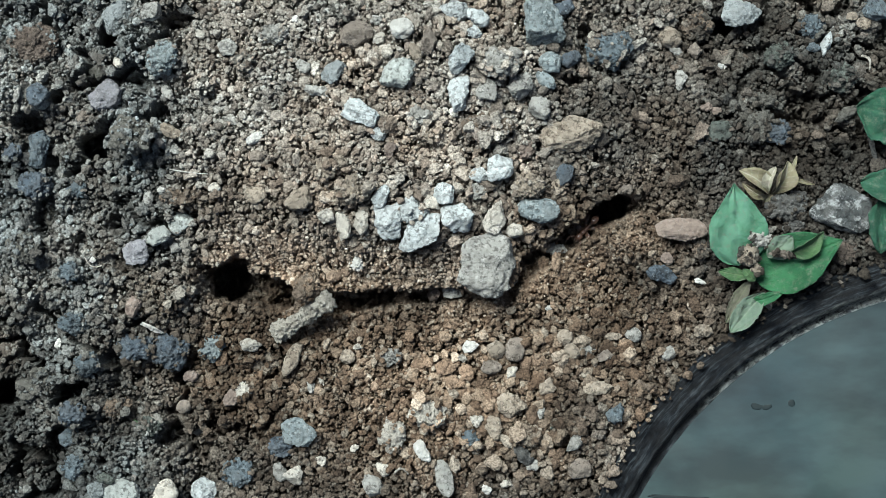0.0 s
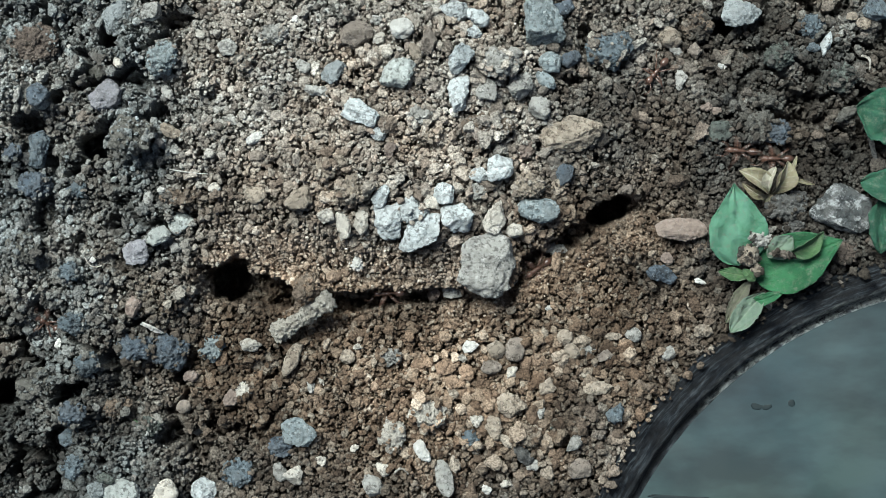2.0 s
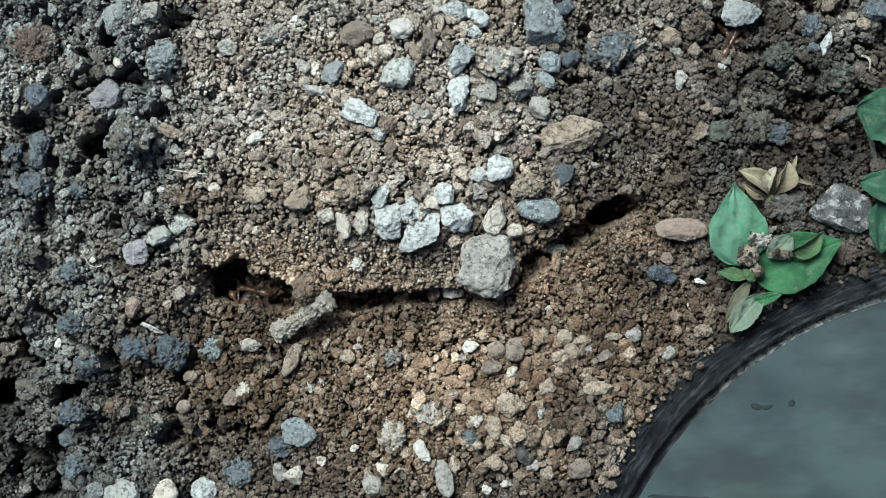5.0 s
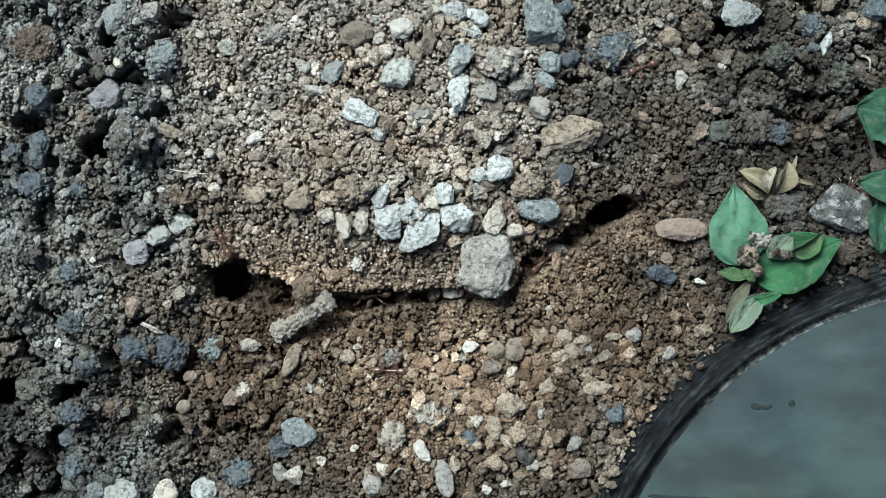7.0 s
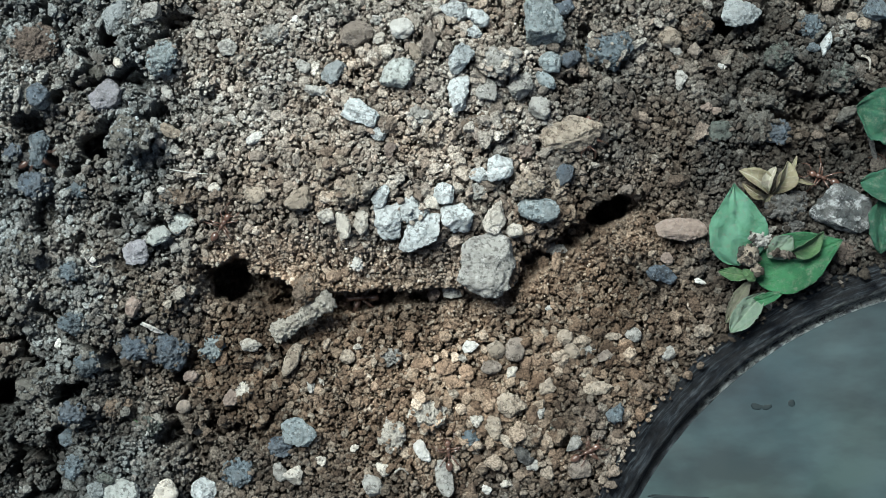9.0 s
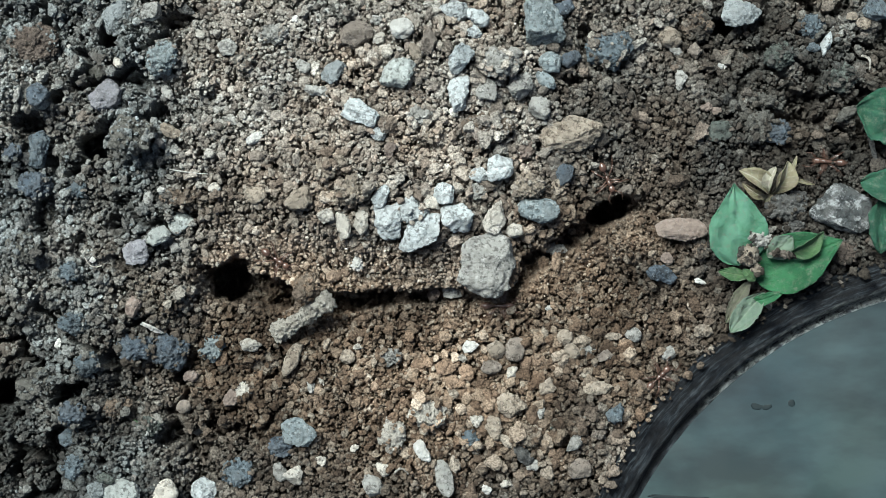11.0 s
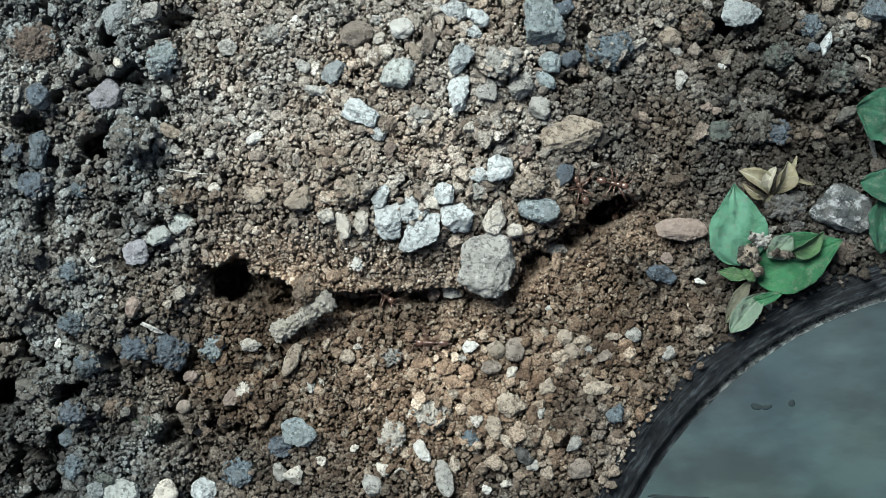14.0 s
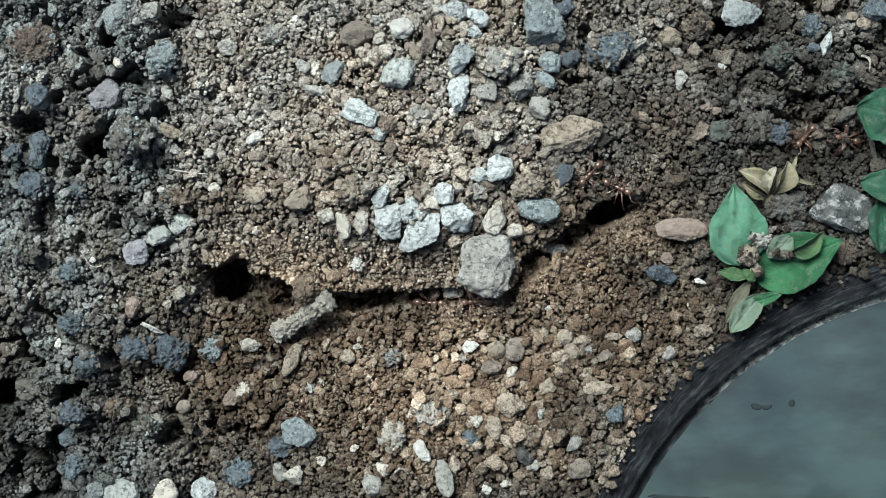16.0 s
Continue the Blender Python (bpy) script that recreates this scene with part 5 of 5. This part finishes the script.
way((0, 91.0, 15.0), (0.8, 78.8, 15.0), (1.4, 68.8, 16.6), (1.8, 64.7, 16.1), (2.1, 55.5, 15.8), (2.7, 53.2, 15.5), (3, 53.6, 15.7), (3.3, 51.5, 17.8),
    (3.6, 50.4, 20.8), (3.9, 48.2, 22.4), (4.2, 46.9, 22.8), (4.8, 49.0, 33.1), (5.4, 54.4, 42.9), (5.9, 56.4, 50.9), (16, 56.3, 52.8))
way((0, 26.1, 4.4), (0.2, 24.3, 1.7), (0.4, 22.0, 1.2), (0.7, 20.1, -1.4), (1, 17.2, -3.1), (1.25, 9.6, -8.9), (1.5, -0.9, -7.8), (2, -9.5, -7.7),
    (2.5, -17.7, -9.1), (3, -25.8, -9.0), (3.5, -33.5, -6.9), (4, -40.0, -5.6, 2), (4.5, -40.2, -5.5, 14), (5, -40.2, -5.5, 24), (16, -40.2, -5.5, 24))
way((0, 32.7, 8.3, 20), (0.3, 32.6, 8.2, 5), (0.6, 29.8, 6.2), (0.8, 25.2, 3.3), (1, 21.3, -0.1), (1.5, 19.0, -0.9), (2, 18.0, -2.4), (2.2, 13.6, -6.9),
    (2.35, 7.6, -9.1), (2.5, 2.6, -8.1), (3, 1.1, -8.3), (3.5, -4.7, -9.0), (4, -13.6, -8.4), (4.6, -24.6, -8.8), (5.2, -39.0, -6.9), (5.6, -40.2, -5.5, 10), (6.1, -40.2, -5.5, 24), (16, -40.2, -5.5, 24))
way((0, 32.7, 8.3, 20), (3, 32.7, 8.3, 12), (3.3, 32.2, 7.9, 1), (3.6, 26.8, 3.4), (3.9, 24.3, 2.3), (4.2, 21.3, 0.3), (5, 12.1, -7.9), (5.7, 4.6, -8.7), (6.3, -0.3, -7.9),
    (6.7, -8.1, -7.9), (7, -11.9, -8.2), (7.3, -16.4, -8.6), (7.7, -24.2, -9.0), (8.2, -38.0, -7.8), (8.5, -39.9, -5.7, 8), (9, -40.2, -5.5, 24), (16, -40.2, -5.5, 24))
way((0, 32.7, 8.3, 22), (5.6, 32.7, 8.3, 14), (6, 30.7, 6.9, 1), (6.3, 24.6, 4.1), (6.7, 22.7, 1.3), (7, 17.8, -2.1), (7.3, 13.1, -6.4), (7.5, 8.6, -9.3), (7.7, 4.3, -7.9),
    (8, 0.6, -8.1), (8.4, -5.1, -8.5), (8.8, -10.5, -8.6), (9.2, -18.2, -8.8), (9.9, -31.2, -7.9), (10.4, -39.9, -5.7, 8), (10.9, -40.2, -5.5, 24), (16, -40.2, -5.5, 24))
way((0, -39.9, -5.5, 24), (5.4, -39.9, -5.1, 12), (5.9, -39.4, -3.0, 1), (6.3, -38.3, -0.9), (6.7, -38.1, -0.4), (7, -38.2, 1.3), (7.3, -39.2, 2.2), (7.7, -39.5, 3.2), (8, -39.0, 2.3), (8.4, -39.1, 3.3),
    (9.2, -38.6, 3.9), (9.8, -36.1, 4.0), (10.5, -32.0, 0.1), (11.3, -27.5, -2.8), (11.6, -24.9, -3.2), (11.9, -22.2, -3.5), (12.2, -20.7, -4.2), (12.5, -18.2, -4.8), (12.8, -17.6, -5.0), (13.1, -15.9, -4.8),
    (13.4, -13.5, -5.5), (13.7, -11.7, -7.5), (14.2, -10.5, -8.0), (14.8, -9.9, -9.0), (15, -9.5, -8.5), (15.2, -7.7, -8.5), (15.5, -5.1, -9.3), (15.8, -2.8, -9.5), (16, -2.4, -9.5))
way((0, 32.7, 8.3, 22), (13.8, 32.7, 8.3, 14), (14.2, 30.7, 6.6, 1), (14.5, 22.0, 2.5), (14.8, 20.9, 0.3), (15, 18.7, -0.5), (15.2, 15.8, -3.5), (15.5, 11.1, -8.9), (15.8, 6.6, -9.3), (16, 5.8, -9.3))
way((0, -40.2, -5.5, 24), (9, -40.2, -5.5, 16), (9.6, -39.1, -6.5, 1), (10.2, -18.7, -9.1), (10.8, 4.6, -10.4), (11.3, 17.1, -9.3), (11.6, 20.7, -9.2), (11.9, 22.9, -4.8), (12.2, 23.4, -3.5), (12.5, 25.5, 1.3),
    (12.8, 28.3, 3.9), (13.1, 29.6, 7.2, 0.5), (13.4, 28.6, 7.5), (13.7, 24.4, 9.4), (14.2, 23.9, 10.8), (14.5, 22.4, 14.3), (14.8, 24.2, 15.6), (15, 26.0, 14.9), (15.2, 27.1, 15.7),
    (15.5, 28.8, 18.1), (15.8, 27.4, 14.4), (16, 25.3, 12.9))
way((0, 91.4, 2.1), (10.4, 63.6, 14.1), (11, 54.5, 2.1), (11.4, 49.6, -2.5), (11.6, 44.2, -3.5), (11.9, 38.0, -4.6), (12.2, 29.3, -4.3), (12.5, 26.3, -6.0), (12.8, 23.2, -6.4), (13.1, 16.3, -9.3), (13.4, 11.7, -13.7),
    (13.7, 4.7, -16.5), (13.9, -0.3, -16.9), (14.2, -5.4, -15.8), (14.5, -10.1, -19.2), (14.8, -16.4, -21.5), (15, -20.4, -23.3), (15.2, -23.1, -25.3), (15.5, -25.3, -28.0), (16, -25.5, -28.8))
way((0, 7.6, -56.0), (7.4, 11.6, -51.1), (8, 15.6, -44.3), (8.3, 17.0, -41.1), (8.6, 19.2, -39.8), (8.8, 22.3, -36.9), (9, 25.2, -35.3), (9.2, 27.0, -35.6), (10.2, 32.5, -28.8), (11.3, 39.9, -20.5),
    (11.7, 42.7, -19.2), (12.2, 45.1, -13.9), (12.5, 44.2, -8.5), (12.8, 43.5, -3.5), (13.1, 39.4, -1.5), (13.4, 32.3, 2.9), (13.7, 30.6, 5.2), (14, 32.0, 7.2, 1), (14.5, 32.8, 8.1, 12), (15, 32.8, 8.1, 24), (16, 32.8, 8.1, 24))
way((0, 54.2, 57.7), (4.8, 51.5, 50.0), (5.5, 44.7, 40.2), (6.3, 38.7, 32.6), (6.7, 37.1, 32.4), (7, 35.4, 32.1), (7.3, 32.0, 30.7), (7.7, 28.9, 28.9), (8, 28.5, 28.0), (8.4, 27.6, 27.7), (8.8, 25.2, 22.6), (9.2, 25.4, 18.0),
    (10, 27.5, 14.9), (11.3, 29.1, 11.8), (12.2, 29.2, 12.0), (12.5, 28.4, 12.8), (13.1, 28.6, 12.6), (13.7, 29.4, 11.2), (14.2, 30.0, 11.8), (14.5, 30.4, 11.5), (15.2, 29.8, 12.0), (15.5, 30.0, 11.0), (16, 30.6, 10.9))
way((0, 93.0, 14.0), (10.6, 77.2, 15.0), (11.3, 61.8, 15.7), (11.6, 52.2, 15.4), (11.9, 47.2, 15.6), (12.2, 41.5, 14.1), (12.5, 35.1, 11.3), (12.8, 33.0, 8.3), (13.1, 32.5, 7.0, 1), (13.6, 32.4, 7.5, 10), (14.1, 32.6, 7.9, 24), (16, 32.6, 7.9, 24))
way((0, 97.2, 11.1), (14, 85.4, 13.1), (14.5, 76.5, 15.6), (14.8, 73.2, 19.8), (15, 69.1, 20.9), (15.2, 66.5, 20.5), (15.5, 65.4, 21.2), (15.8, 64.4, 20.5), (16, 63.9, 19.8))
way((0, 99.3, 11.1), (14.6, 89.1, 13.0), (15.2, 80.2, 16.5), (15.5, 74.4, 18.5), (15.8, 72.3, 19.4), (16, 71.3, 19.4))
way((0, -66.7, -25.4, 14), (0.7, -66.8, -24.2, 6), (1.1, -66.6, -19.5), (1.5, -70.3, -15.2), (1.8, -69.0, -12.9), (2.1, -69.6, -13.0), (2.4, -74.7, -17.1), (2.8, -80.1, -25.1, 2), (3.4, -80.2, -25.9, 18), (16, -80.2, -25.9, 20))
way((0, -93.4, 2.1), (7.8, -85.1, 4.0), (8.6, -78.3, 11.1), (9, -71.6, 15.6), (9.2, -68.0, 19.0), (9.6, -63.5, 18.5, 1), (10.2, -63.0, 18.2, 14), (16, -63.0, 18.2, 18))
way((0, -40.2, -5.5, 22), (4.4, -40.0, -5.5, 12), (4.9, -37.9, -8.2, 1), (5.3, -34.2, -13.3), (5.8, -29.2, -17.8), (6.3, -23.5, -19.9), (6.7, -16.3, -21.2), (7, -9.1, -21.3), (7.3, -4.2, -21.6), (7.7, 0.4, -28.0), (8, 1.1, -33.3), (8.3, 1.0, -38.7),
    (8.6, -0.4, -37.9), (8.8, 0.9, -37.1), (9.2, 1.1, -35.3), (10, 1.6, -39.7), (10.8, 0.6, -48.8), (16, -0.4, -55.7))

motions()
